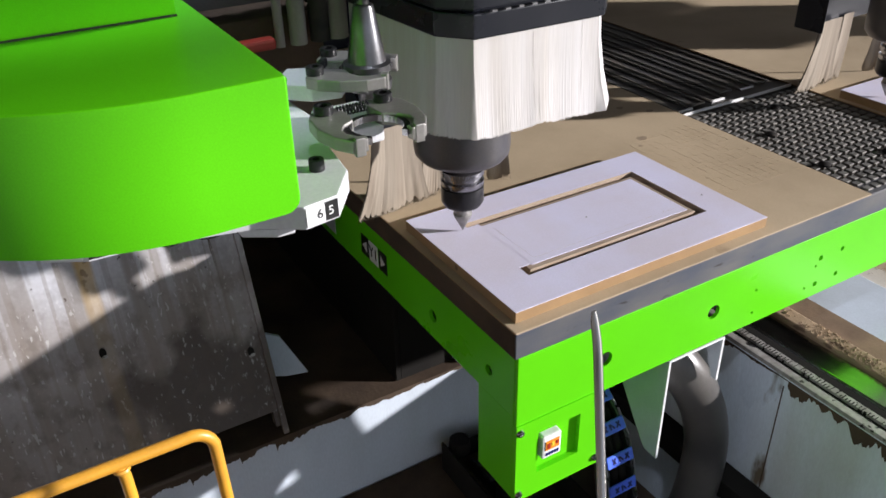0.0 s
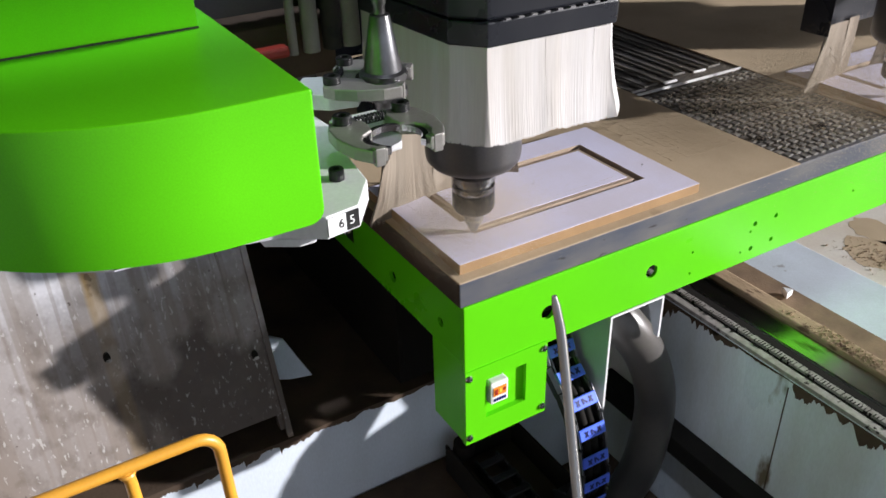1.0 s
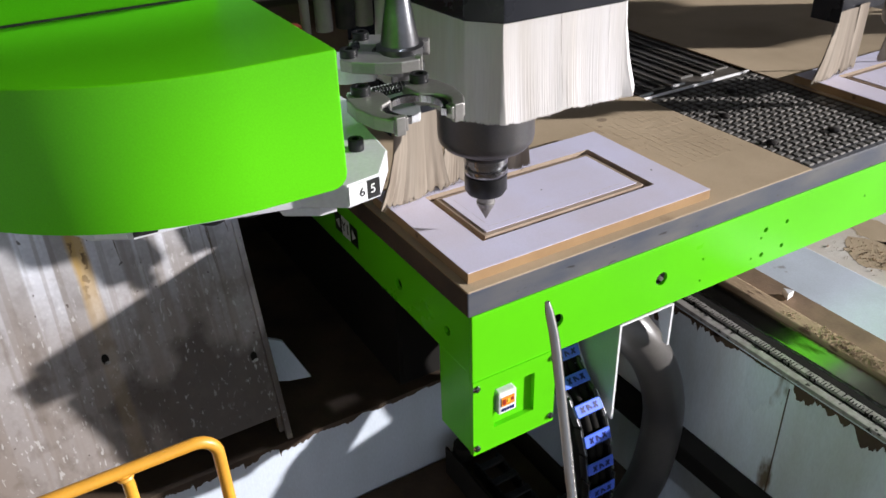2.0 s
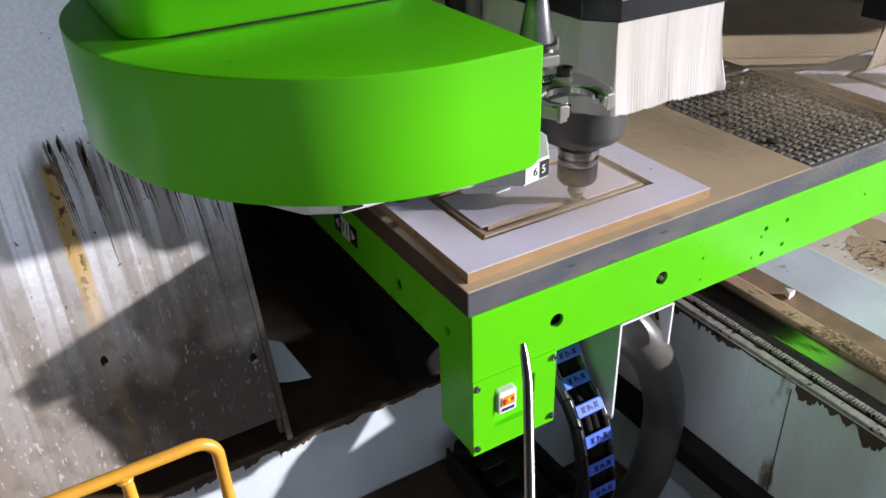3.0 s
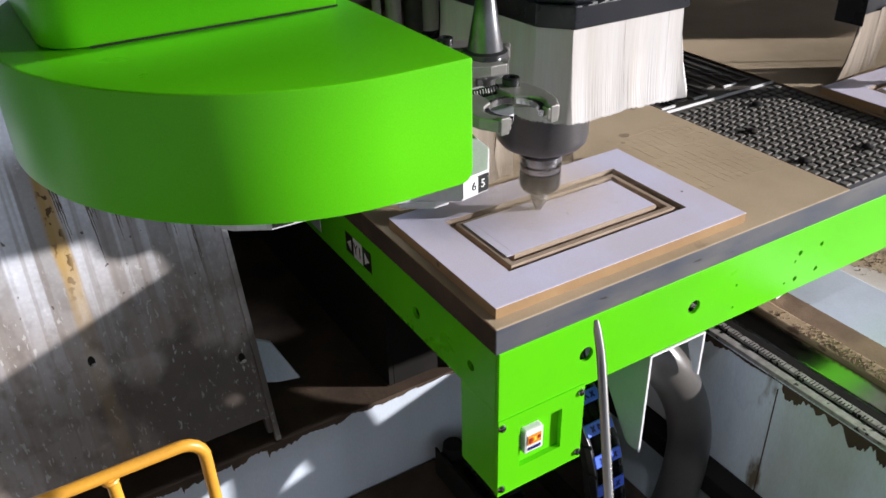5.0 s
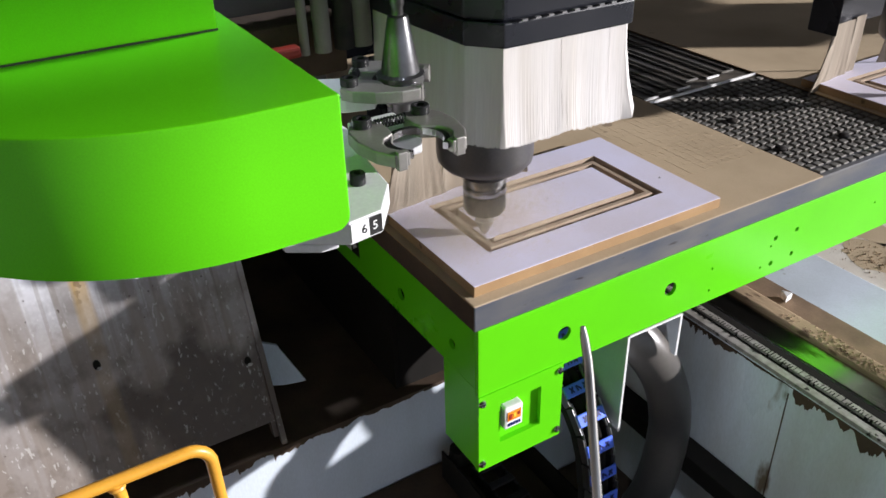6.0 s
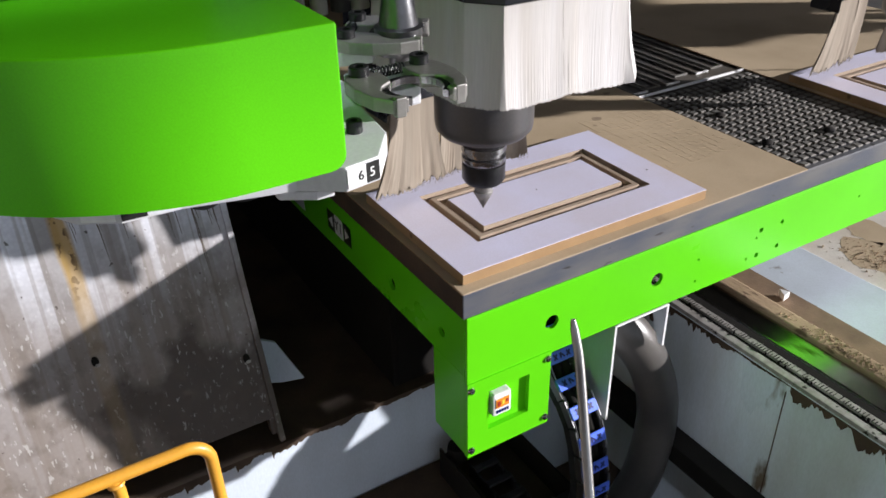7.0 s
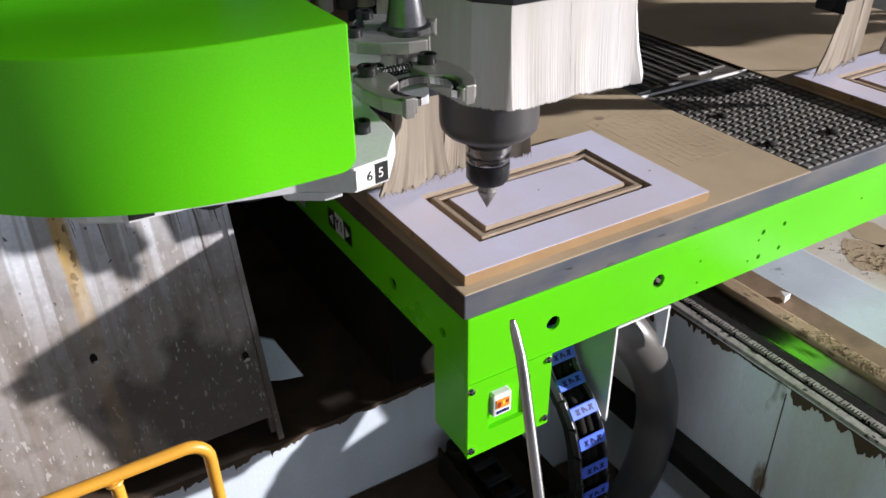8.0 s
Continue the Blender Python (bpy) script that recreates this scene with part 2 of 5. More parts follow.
def plate_material():
    """Galvanised sheet: spangle, brown run marks down from the slots, brown grime on its lower half, rust streak."""
    m = bpy.data.materials.new("stained_galvanised_sheet")
    m.use_nodes = True
    nt = m.node_tree
    n, l = nt.nodes, nt.links
    b = n["Principled BSDF"]
    co = n.new("ShaderNodeTexCoord")

    def noise_tex(scale, stretch=(1, 1, 1), detail=6):
        mp = n.new("ShaderNodeMapping")
        mp.inputs["Scale"].default_value = stretch
        l.new(co.outputs["Object"], mp.inputs[0])
        t = n.new("ShaderNodeTexNoise")
        t.inputs["Scale"].default_value, t.inputs["Detail"].default_value = scale, detail
        l.new(mp.outputs[0], t.inputs["Vector"])
        return t.outputs["Fac"]

    def rng(v, a, c, lo=0.0, hi=1.0):
        r = n.new("ShaderNodeMapRange")
        for k, x in (("From Min", a), ("From Max", c), ("To Min", lo), ("To Max", hi)):
            r.inputs[k].default_value = x
        l.new(v, r.inputs["Value"])
        return r.outputs[0]

    def op(kind, a, c):
        r = n.new("ShaderNodeMath")
        r.operation = kind
        for i, x in enumerate((a, c)):
            if isinstance(x, float):
                r.inputs[i].default_value = x
            else:
                l.new(x, r.inputs[i])
        return r.outputs[0]

    def mixc(f, a, c):
        r = n.new("ShaderNodeMix")
        r.data_type = "RGBA"
        l.new(f, r.inputs["Factor"])
        for k, x in (("A", a), ("B", c)):
            if isinstance(x, tuple):
                r.inputs[k].default_value = (*x, 1)
            else:
                l.new(x, r.inputs[k])
        return r.outputs["Result"]

    sep = n.new("ShaderNodeSeparateXYZ")
    l.new(co.outputs["Object"], sep.inputs[0])
    vor = n.new("ShaderNodeTexVoronoi")
    vor.inputs["Scale"].default_value = 160
    l.new(co.outputs["Object"], vor.inputs["Vector"])
    col = mixc(rng(vor.outputs["Distance"], 0.0, 0.7), (0.80, 0.83, 0.90), (0.68, 0.71, 0.78))
    # run marks: straight streaks that start at a ragged line and fade at different heights
    run_col = (0.22, 0.20, 0.18)
    for sc, lo, top, end, amount in ((27, 0.50, 0.605, 0.16, 0.60), (64, 0.56, 0.620, 0.22, 0.42)):
        line = rng(noise_tex(sc, (1, 0, 0.012), 2), lo, lo + 0.045)
        edge = op("ADD", sep.outputs["Z"], op("MULTIPLY", noise_tex(sc * 0.8, (1, 0, 0), 2), 0.16))
        start = rng(edge, top + 0.018, top - 0.012)
        fade = rng(op("ADD", sep.outputs["Z"], op("MULTIPLY", noise_tex(sc * 0.6, (1, 0, 0), 1), 0.5)), end, end + 0.24, 0.35, 1.0)
        col = mixc(op("MULTIPLY", op("MULTIPLY", line, op("MULTIPLY", start, fade)), amount), col, run_col)
    # brown grime gathers on the lower part, in patches
    grime = op("MULTIPLY", rng(op("ADD", sep.outputs["Z"], op("MULTIPLY", noise_tex(7, (1, 1, .6)), 0.50)), 0.68, 0.32), 0.90)
    col = mixc(grime, col, (0.085, 0.064, 0.050))
    # a thin brown film over the lower half
    film = op("MULTIPLY", rng(op("ADD", sep.outputs["Z"], op("MULTIPLY", noise_tex(9, (1, 1, .6)), 0.2)), 0.56, 0.38), 0.66)
    col = mixc(film, col, (0.25, 0.205, 0.17))
    # a ragged dark brown patch low on the sheet
    ox = op("MULTIPLY", op("ADD", sep.outputs["X"], 0.100), 1.0 / 0.18)
    oz = op("MULTIPLY", op("ADD", sep.outputs["Z"], -0.100), 1.0 / 0.14)
    far = op("ADD", op("ADD", op("MULTIPLY", ox, ox), op("MULTIPLY", oz, oz)), op("MULTIPLY", noise_tex(13, (1, 1, 0.8), 6), 3.0))
    low_patch = rng(far, 2.35, 1.85)
    col = mixc(op("MULTIPLY", low_patch, 0.86), col, (0.06, 0.045, 0.035))
    # uneven dirt, short pale scratches, bright spangle and dark specks
    col = mixc(op("MULTIPLY", rng(noise_tex(42, (1, 1, .7), 6), 0.50, 0.66), rng(sep.outputs["Z"], 0.46, 0.24, 0.0, 0.5)), col, (0.11, 0.085, 0.066))
    scr = op("MULTIPLY", rng(noise_tex(170, (1, 1, 0.34), 5), 0.615, 0.65), op("MULTIPLY", rng(sep.outputs["Z"], 0.46, 0.30), rng(noise_tex(14, (1, 1, 1), 3), 0.34, 0.54)))
    col = mixc(op("MULTIPLY", scr, 0.42), col, (0.66, 0.65, 0.63))
    col = mixc(op("MULTIPLY", rng(noise_tex(330, (1, 1, 1), 2), 0.66, 0.70), rng(sep.outputs["Z"], 0.50, 0.58)), col, (0.95, 0.96, 0.98))
    speck = rng(noise_tex(75, (1, 1, 1), 2), 0.725, 0.74)
    col = mixc(op("MULTIPLY", speck, 0.8), col, (0.05, 0.035, 0.025))
    # one rusty yellow run with dark pits
    rx = op("ABSOLUTE", op("ADD", op("ADD", sep.outputs["X"], 0.252), op("MULTIPLY", noise_tex(12, (1, 1, .4)), -0.02)), 0.0)
    rust = op("MULTIPLY", rng(rx, 0.015, 0.008), rng(sep.outputs["Z"], 0.535, 0.52))
    rust = op("MULTIPLY", rust, rng(sep.outputs["Z"], 0.26, 0.38, 0.16, 0.85))
    col = mixc(rust, col, (0.45, 0.28, 0.06))
    pit = op("MULTIPLY", op("MULTIPLY", rng(noise_tex(95, (1, 1, .7), 3), 0.56, 0.60), rng(rx, 0.012, 0.004)), rng(sep.outputs["Z"], 0.30, 0.40))
    col = mixc(op("MULTIPLY", pit, rng(sep.outputs["Z"], 0.535, 0.52)), col, (0.10, 0.055, 0.02))
    l.new(col, b.inputs["Base Color"])
    l.new(rng(noise_tex(9), 0.3, 0.7, 0.42, 0.65), b.inputs["Roughness"])
    l.new(op("MULTIPLY", op("SUBTRACT", 1.0, grime), 0.25), b.inputs["Metallic"])
    bp = n.new("ShaderNodeBump")
    bp.inputs["Strength"].default_value, bp.inputs["Distance"].default_value = 0.15, 0.001
    l.new(noise_tex(180), bp.inputs["Height"])
    l.new(bp.outputs[0], b.inputs["Normal"])
    return m


M_PLATE = plate_material()


# ---- mesh helpers ----
def box(bm, x0, x1, y0, y1, z0, z1):
    g = bmesh.ops.create_cube(bm, size=1)
    bmesh.ops.transform(bm, matrix=Matrix.Translation(((x0 + x1) / 2, (y0 + y1) / 2, (z0 + z1) / 2)) @ Matrix.Diagonal((x1 - x0, y1 - y0, z1 - z0, 1)), verts=g["verts"])
    return g["verts"]


def bevelled(bm, w, seg=2):
    bmesh.ops.bevel(bm, geom=[e for e in bm.edges if len(e.link_faces) == 2 and e.calc_face_angle(0) > 0.5], offset=w, segments=seg, profile=0.6, affect="EDGES", clamp_overlap=True)
    return bm


def slab(*a, w=0.0, seg=2):
    bm = bmesh.new()
    box(bm, *a)
    return bevelled(bm, w, seg) if w else bm


def prism(points, z0, z1, w=0.0, seg=2):
    """An upright prism over a plan outline."""
    bm = bmesh.new()
    f = bm.faces.new([bm.verts.new((x, y, z0)) for x, y in points])
    r = bmesh.ops.extrude_face_region(bm, geom=[f])
    for v in r["geom"]:
        if isinstance(v, bmesh.types.BMVert):
            v.co.z = z1
    bmesh.ops.recalc_face_normals(bm, faces=bm.faces)
    return bevelled(bm, w, seg) if w else bm


def lathe(profile, n=32, at=(0, 0, 0)):
    """A body of revolution round z from (radius, height) pairs."""
    bm = bmesh.new()
    rings = []
    for r, z in profile:
        rings.append([bm.verts.new((at[0] + r * math.cos(2 * math.pi * i / n), at[1] + r * math.sin(2 * math.pi * i / n), at[2] + z)) for i in range(n)] if r > 1e-6
                     else [bm.verts.new((at[0], at[1], at[2] + z))])
    for a, c in zip(rings, rings[1:]):
        for i in range(n):
            j = (i + 1) % n
            q = [a[i % len(a)], a[j % len(a)], c[j % len(c)], c[i % len(c)]]
            q = [v for k, v in enumerate(q) if v not in q[:k]]
            if len(q) > 2:
                bm.faces.new(q)
    for ring, z in ((rings[0], 0), (rings[-1], 1)):
        if len(ring) > 2:
            bm.faces.new(ring)
    bmesh.ops.recalc_face_normals(bm, faces=bm.faces)
    return bm


def tube(points, r, n=14, cap=True):
    """A round tube along points."""
    bm = bmesh.new()
    pts = [Vector(p) for p in points]
    rings, side = [], None
    for i, p in enumerate(pts):
        d = (pts[min(i + 1, len(pts) - 1)] - pts[max(i - 1, 0)]).normalized()
        if side is None:
            side = d.orthogonal().normalized()
        side = (side - d * side.dot(d)).normalized()
        up = d.cross(side)
        rr = r[i] if isinstance(r, (list, tuple)) else r
        rings.append([bm.verts.new(p + rr * (math.cos(2 * math.pi * k / n) * side + math.sin(2 * math.pi * k / n) * up)) for k in range(n)])
    for a, c in zip(rings, rings[1:]):
        for k in range(n):
            bm.faces.new((a[k], a[(k + 1) % n], c[(k + 1) % n], c[k]))
    if cap:
        bm.faces.new(rings[0]), bm.faces.new(rings[-1])
    bmesh.ops.recalc_face_normals(bm, faces=bm.faces)
    return bm


def smooth_path(points, n=8):
    """A Catmull-Rom line through points."""
    p = [Vector(q) for q in points]
    p = [2 * p[0] - p[1]] + p + [2 * p[-1] - p[-2]]
    out = []
    for i in range(1, len(p) - 2):
        for k in range(n):
            t = k / n
            out.append(0.5 * (2 * p[i] + (p[i + 1] - p[i - 1]) * t + (2 * p[i - 1] - 5 * p[i] + 4 * p[i + 1] - p[i + 2]) * t * t + (3 * p[i] - p[i - 1] - 3 * p[i + 1] + p[i + 2]) * t ** 3))
    return out + [p[-2]]


def part(name, bm, material, parent=None, label="", shade=False, kind=""):
    me = bpy.data.meshes.new(name)
    bm.to_mesh(me)
    bm.free()
    me.materials.append(material)
    if shade:
        for poly in me.polygons:
            poly.use_smooth = True
        me.set_sharp_from_angle(angle=radians(38))
    ob = new(name, me)
    ob.parent = parent
    return tagged(ob, label, kind=kind)


def piece(name, me, parent, m=None):
    ob = new(name, me)
    ob.parent = parent
    if m is not None:
        ob.matrix_basis = m
    return ob


def thing(name, label, category, at=(0, 0, 0), group=""):
    ob = new(name)
    ob.empty_display_size = 0.05
    ob.location = at
    return tagged(ob, label, category, group)


def structure(name, bm, material, label="", shade=False):
    return tagged(part(name, bm, material, None, label, shade), kind="structure")


# ---- the hall ----
structure("ground", slab(-12, 40, -40, 6, -0.90, -0.80), M_CONCRETE, "dark dusty concrete workshop floor")
# unseen walls and roof, added to shape bounce and sky light
structure("unseen_wall_north", slab(-3, 9, 3.2, 3.4, -0.796, 3.2), M_WALL, "unseen plain grey wall added to bounce light")
structure("unseen_wall_west", slab(-3.2, -3.004, -6.0, 3.4, -0.796, 3.2), M_WALL, "unseen plain grey wall added to bounce light")
structure("unseen_ceiling", slab(-3.2, 9.0, -6.0, 3.4, 3.204, 3.3), M_ROOF, "unseen plain grey roof added to shut out sky light")


# ---- the machine bed ----
def bed():
    cross = thing("machine_bed", "pale blue-grey painted router bed with oily brown dust on its ledges", "machine bed", (0, 0.28, -0.80))
    o = Vector((0, 0.28, -0.80))

    def put(name, bm, material, label="", shade=False):
        bmesh.ops.translate(bm, vec=-o, verts=bm.verts)
        return part(name, bm, material, cross, label, shade)
    put("crossbeam", slab(-1.6, 0.545, 0.28, 0.42, -0.80, -0.356, w=0.004), M_BED)
    # grime lies on the ledge and has run over its front edge in a ragged line
    bm = bmesh.new()
    rnd = random.Random(3)
    xs = [-1.6 + 0.0025 * i for i in range(int(2.14 / 0.0025))]
    top, low, back = [], [], []
    drop = 0.008
    for x in xs:
        drop = min(0.016, max(0.001, drop + rnd.uniform(-0.0035, 0.0035)))
        drop = rnd.uniform(0.016, 0.026) if rnd.random() < 0.05 else drop
        wide = drop * (0.25 + 0.75 * min(1, max(0, (0.10 - x) / 0.25)))
        back.append(bm.verts.new((x, 0.93, -0.352)))
        top.append(bm.verts.new((x, 0.276, -0.352)))
        low.append(bm.verts.new((x, 0.2765, -0.356 - wide)))
    for i in range(len(xs) - 1):
        bm.faces.new((back[i], top[i], top[i + 1], back[i + 1]))
        bm.faces.new((top[i], low[i], low[i + 1], top[i + 1]))
    put("grime_layer", bm, M_DIRT, "dark brown oily sawdust")
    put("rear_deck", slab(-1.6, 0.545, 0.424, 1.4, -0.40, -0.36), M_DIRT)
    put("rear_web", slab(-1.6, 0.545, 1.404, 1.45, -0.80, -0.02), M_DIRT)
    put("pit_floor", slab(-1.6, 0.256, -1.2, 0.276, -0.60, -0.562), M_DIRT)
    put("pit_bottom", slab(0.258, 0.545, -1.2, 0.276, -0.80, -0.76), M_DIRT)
    # inner_web is enlarged and two near-black webs added to block low sun
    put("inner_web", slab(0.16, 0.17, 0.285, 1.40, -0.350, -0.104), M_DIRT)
    put("sun_block", slab(0.03, 0.04, 0.300, 1.40, -0.350, -0.104), M_GAP)
    put("sun_block", slab(0.041, 0.159, 0.300, 0.306, -0.350, -0.104), M_GAP)
    # side beam that carries the rail
    put("side_beam", slab(0.548, 0.612, -1.3, 1.4, -0.80, -0.252, w=0.003), M_SIDE)
    put("side_beam_seam", slab(0.5466, 0.5478, -0.1590, -0.1572, -0.56, -0.27), M_DIRT)
    put("side_beam_foot", slab(0.50, 0.547, -1.3, 0.27, -0.56, -0.515, w=0.003), M_GAP)
    put("rail_seat", slab(0.5475, 0.5630, -1.3, 1.4, -0.2518, -0.2440, w=0.001), M_DUSTYRAIL)
    put("linear_rail", slab(0.5735, 0.5870, -1.3, 1.4, -0.2518, -0.2432, w=0.001), M_DUSTYRAIL)
    put("gear_rack", slab(0.5874, 0.6080, -1.3, 1.4, -0.2518, -0.2465), M_GAP)
    put("rail_groove", slab(0.5634, 0.5730, -1.3, 1.4, -0.2518, -0.2475), M_GAP)
    put("way_cover", slab(0.614, 0.668, -1.3, 1.4, -0.80, -0.246, w=0.002), M_COVER, "greasy bright steel way cover")
    put("dusty_beam", slab(0.670, 0.708, -1.3, 1.4, -0.80, -0.238, w=0.004), M_TAN)
    put("trough", slab(0.710, 0.788, -1.3, 1.4, -0.80, -0.258), M_TROUGH)
    put("grey_channel", slab(0.790, 0.955, -1.3, 1.4, -0.80, -0.262, w=0.003), M_BED)
    put("pale_tray", slab(0.957, 1.9, -1.3, 1.4, -0.80, -0.272), M_PALE)
    bm = prism([(0, 0), (0.022, 0.004), (0.012, 0.022)], 0, 0.014, 0.001)
    bmesh.ops.translate(bm, vec=(0.745, 0.012, -0.2565), verts=bm.verts)
    put("white_chip", bm, M_LABEL)
    # heaps of sawdust on the dusty beam and the tray
    for cx, cy, r in ((1.07, 0.035, 0.065), (1.16, 0.10, 0.05), (1.30, -0.05, 0.08)):
        rim = [(cx + r * rnd.uniform(0.75, 1.1) * math.cos(0.2618 * k), cy + 1.3 * r * rnd.uniform(0.75, 1.1) * math.sin(0.2618 * k)) for k in range(24)]
        put("sawdust_patch", prism(rim, -0.2719, -0.2717), M_SPOIL)
    bm = bmesh.new()
    heaps = [(rnd.triangular(0.671, 0.706, 0.676), rnd.gauss(-0.26, 0.10), rnd.uniform(0.003, 0.012)) for k in range(46)]
    for k in range(1150):
        if k < 900:
            hx, hy, hs = rnd.choice(heaps)
            x, y, z = min(0.706, max(0.6705, rnd.gauss(hx, hs))), min(0.3, rnd.gauss(hy, hs * 1.6)), -0.238
        else:
            x, y, z = rnd.gauss(1.06, 0.03), rnd.gauss(0.03, 0.04), -0.2717
        r = rnd.uniform(0.0005, 0.0019) * rnd.choice((0.6, 1, 1.15))
        g = bmesh.ops.create_icosphere(bm, subdivisions=1, radius=r)
        bmesh.ops.translate(bm, vec=(x, y, z + r * 0.5), verts=g["verts"])
    put("sawdust", bm, M_TAN)["kind"] = "stuff"
    # dark specks of grease along the rail
    bm = bmesh.new()
    for k in range(150):
        y = -0.62 + 0.0060 * k
        if rnd.random() < 0.85:
            box(bm, 0.5736, 0.5736 + rnd.uniform(0.006, 0.0135), y, y + rnd.uniform(0.0010, 0.0022), -0.2445, -0.2428)
    for k in range(60):
        y, x, w = rnd.uniform(-0.5, 0.2), rnd.choice((0.5635, 0.5735, 0.587)) + rnd.gauss(0, 0.001), rnd.uniform(0.002, 0.007)
        box(bm, x - 0.0012, x + 0.0012, y, y + w, -0.250, -0.2426)
    put("grease_specks", bm, M_GAP)["kind"] = "stuff"

    def run_stain(y0, y1, deep, seed):
        """Brown run of oily dust down the inner face, ragged below."""
        q = random.Random(seed)
        bm = bmesh.new()
        n = max(6, int((y1 - y0) / 0.003))
        d, up, down = 0.3, [], []
        for i in range(n + 1):
            f = i / n
            d = min(1.0, max(0.12, d + q.uniform(-0.22, 0.22)))
            up.append(bm.verts.new((0.5472, y0 + (y1 - y0) * f, -0.254)))
            down.append(bm.verts.new((0.5472, y0 + (y1 - y0) * f, -0.255 - deep * d * math.sin(math.pi * min(1, max(0, f * 0.96 + 0.02))) ** 0.5)))
        for i in range(n):
            bm.faces.new((up[i], up[i + 1], down[i + 1], down[i]))
        put("run_stain", bm, M_DIRT)
    for a in ((0.0, 0.30, 0.060, 1), (-0.045, 0.02, 0.022, 2), (-0.235, -0.165, 0.050, 3), (-0.29, -0.225, 0.034, 4), (-0.42, -0.28, 0.05, 5), (-0.165, -0.04, 0.006, 6)):
        run_stain(*a)


bed()


def chute():
    """Leaning sheet that closes the bed's end: slots, screw holes, folded lip and a gusset behind it."""
    ob = thing("chute_plate", "grey galvanised sheet stained with brown runs and rust", "metal sheet", (-0.203, 0.28, -0.346))
    lean = Matrix.Identity(4)
    lean[1][2] = 0.314
    holes = [(-0.249, 0.231), (-0.026, 0.157)]
    bm = bmesh.new()
    box(bm, -1.25, 0, 0, 0.004, 0.042, 1.2)
    bmesh.ops.transform(bm, matrix=lean, verts=bm.verts)
    sheet = part("sheet", bm, M_PLATE, ob)
    bm = bmesh.new()
    box(bm, -0.014, 0.0, 0.0045, 0.022, 0.01, 1.2)
    bmesh.ops.transform(bm, matrix=lean, verts=bm.verts)
    part("folded_lip", bevelled(bm, 0.001), M_PLATE, ob)
    bm = bmesh.new()
    box(bm, -0.006, 0.004, -0.006, 0.003, 0.0, 1.2)
    bmesh.ops.transform(bm, matrix=lean, verts=bm.verts)
    part("edge_strip", bevelled(bm, 0.001), M_PLATE, ob)
    # gusset
    bm = bmesh.new()
    a = [bm.verts.new(p) for p in ((0.004, 0.090, 0.060), (0.044, 0.10, 0.036), (0.087, 0.10, 0.027), (0.042, 0.10, 0.128), (0.004, 0.095, 0.155))]
    f = bm.faces.new(a)
    r = bmesh.ops.extrude_face_region(bm, geom=[f])
    bmesh.ops.translate(bm, vec=(0.001, 0.006, 0), verts=[v for v in r["geom"] if isinstance(v, bmesh.types.BMVert)])
    bmesh.ops.recalc_face_normals(bm, faces=bm.faces)
    part("gusset", bm, M_BED, ob)

    def disc(name, x, z, w, h, material):
        bm = lathe([(0.0, 0.0), (w, 0.0), (w, 0.0015), (0.0, 0.0015)], 14)
        bmesh.ops.transform(bm, matrix=Matrix.Translation((x, 0.314 * z - 0.0005, z)) @ Matrix.Rotation(radians(90 - 17.4), 4, "X") @ Matrix.Diagonal((1, h / w, 1, 1)), verts=bm.verts)
        part(name, bm, material, ob)
    # discs paint the holes: near-black for inner shade, a paler one for lit rim
    for x, z in holes:
        disc("screw_hole", x, z, 0.0055, 0.0085, M_GAP)
        disc("screw_hole", x + 0.002, z - 0.0065, 0.0045, 0.003, M_DUSTYRAIL)
    # slots are near-black discs, coloured for the shade inside them
    for x, z, h in ((-0.234, 0.548, 0.010), (-0.220, 0.550, 0.014), (-0.191, 0.528, 0.020), (-0.150, 0.545, 0.010), (-0.126, 0.520, 0.013), (-0.078, 0.520, 0.014), (-0.029, 0.491, 0.007), (-0.014, 0.446, 0.007)):
        disc("slot", x, z, 0.0023, h * 0.8, M_GAP)
    # dirty runs down from the slots, ragged and tapering
    rnd = random.Random(21)
    for x, z, w, deep in ((-0.236, 0.566, 0.0060, 0.075), (-0.219, 0.566, 0.0045, 0.060), (-0.190, 0.556, 0.0085, 0.085), (-0.176, 0.580, 0.0040, 0.050), (-0.158, 0.584, 0.0065, 0.090), (-0.147, 0.572, 0.0050, 0.110),
                          (-0.124, 0.548, 0.0105, 0.060), (-0.096, 0.545, 0.0050, 0.085), (-0.079, 0.544, 0.0110, 0.090), (-0.055, 0.530, 0.0060, 0.120), (-0.030, 0.512, 0.0075, 0.100)):
        for strip in range(5):
            bm = bmesh.new()
            rows, n = [], 18
            off, thin, long = rnd.uniform(-0.8, 0.8) * w, rnd.uniform(0.12, 0.34) * w, rnd.uniform(0.6, 2.2)
            z0, y0 = z - abs(off) * rnd.uniform(0.5, 3.0), -0.0002 - 0.0001 * strip
            for k in range(n + 1):
                f = k / n
                half = thin * (1 - 0.8 * f ** 2) * rnd.uniform(0.6, 1.25) * (0.4 if k == 0 else 1)
                zz, xx = z0 - long * deep * f, x + off + 0.010 * f + rnd.uniform(-0.0006, 0.0006)
                rows.append((bm.verts.new((xx - half, 0.314 * zz + y0, zz)), bm.verts.new((xx + half, 0.314 * zz + y0, zz))))
            for a, c in zip(rows, rows[1:]):
                bm.faces.new((a[0], c[0], c[1], a[1]))
            part("run_mark", bm, M_RUN, ob)


chute()


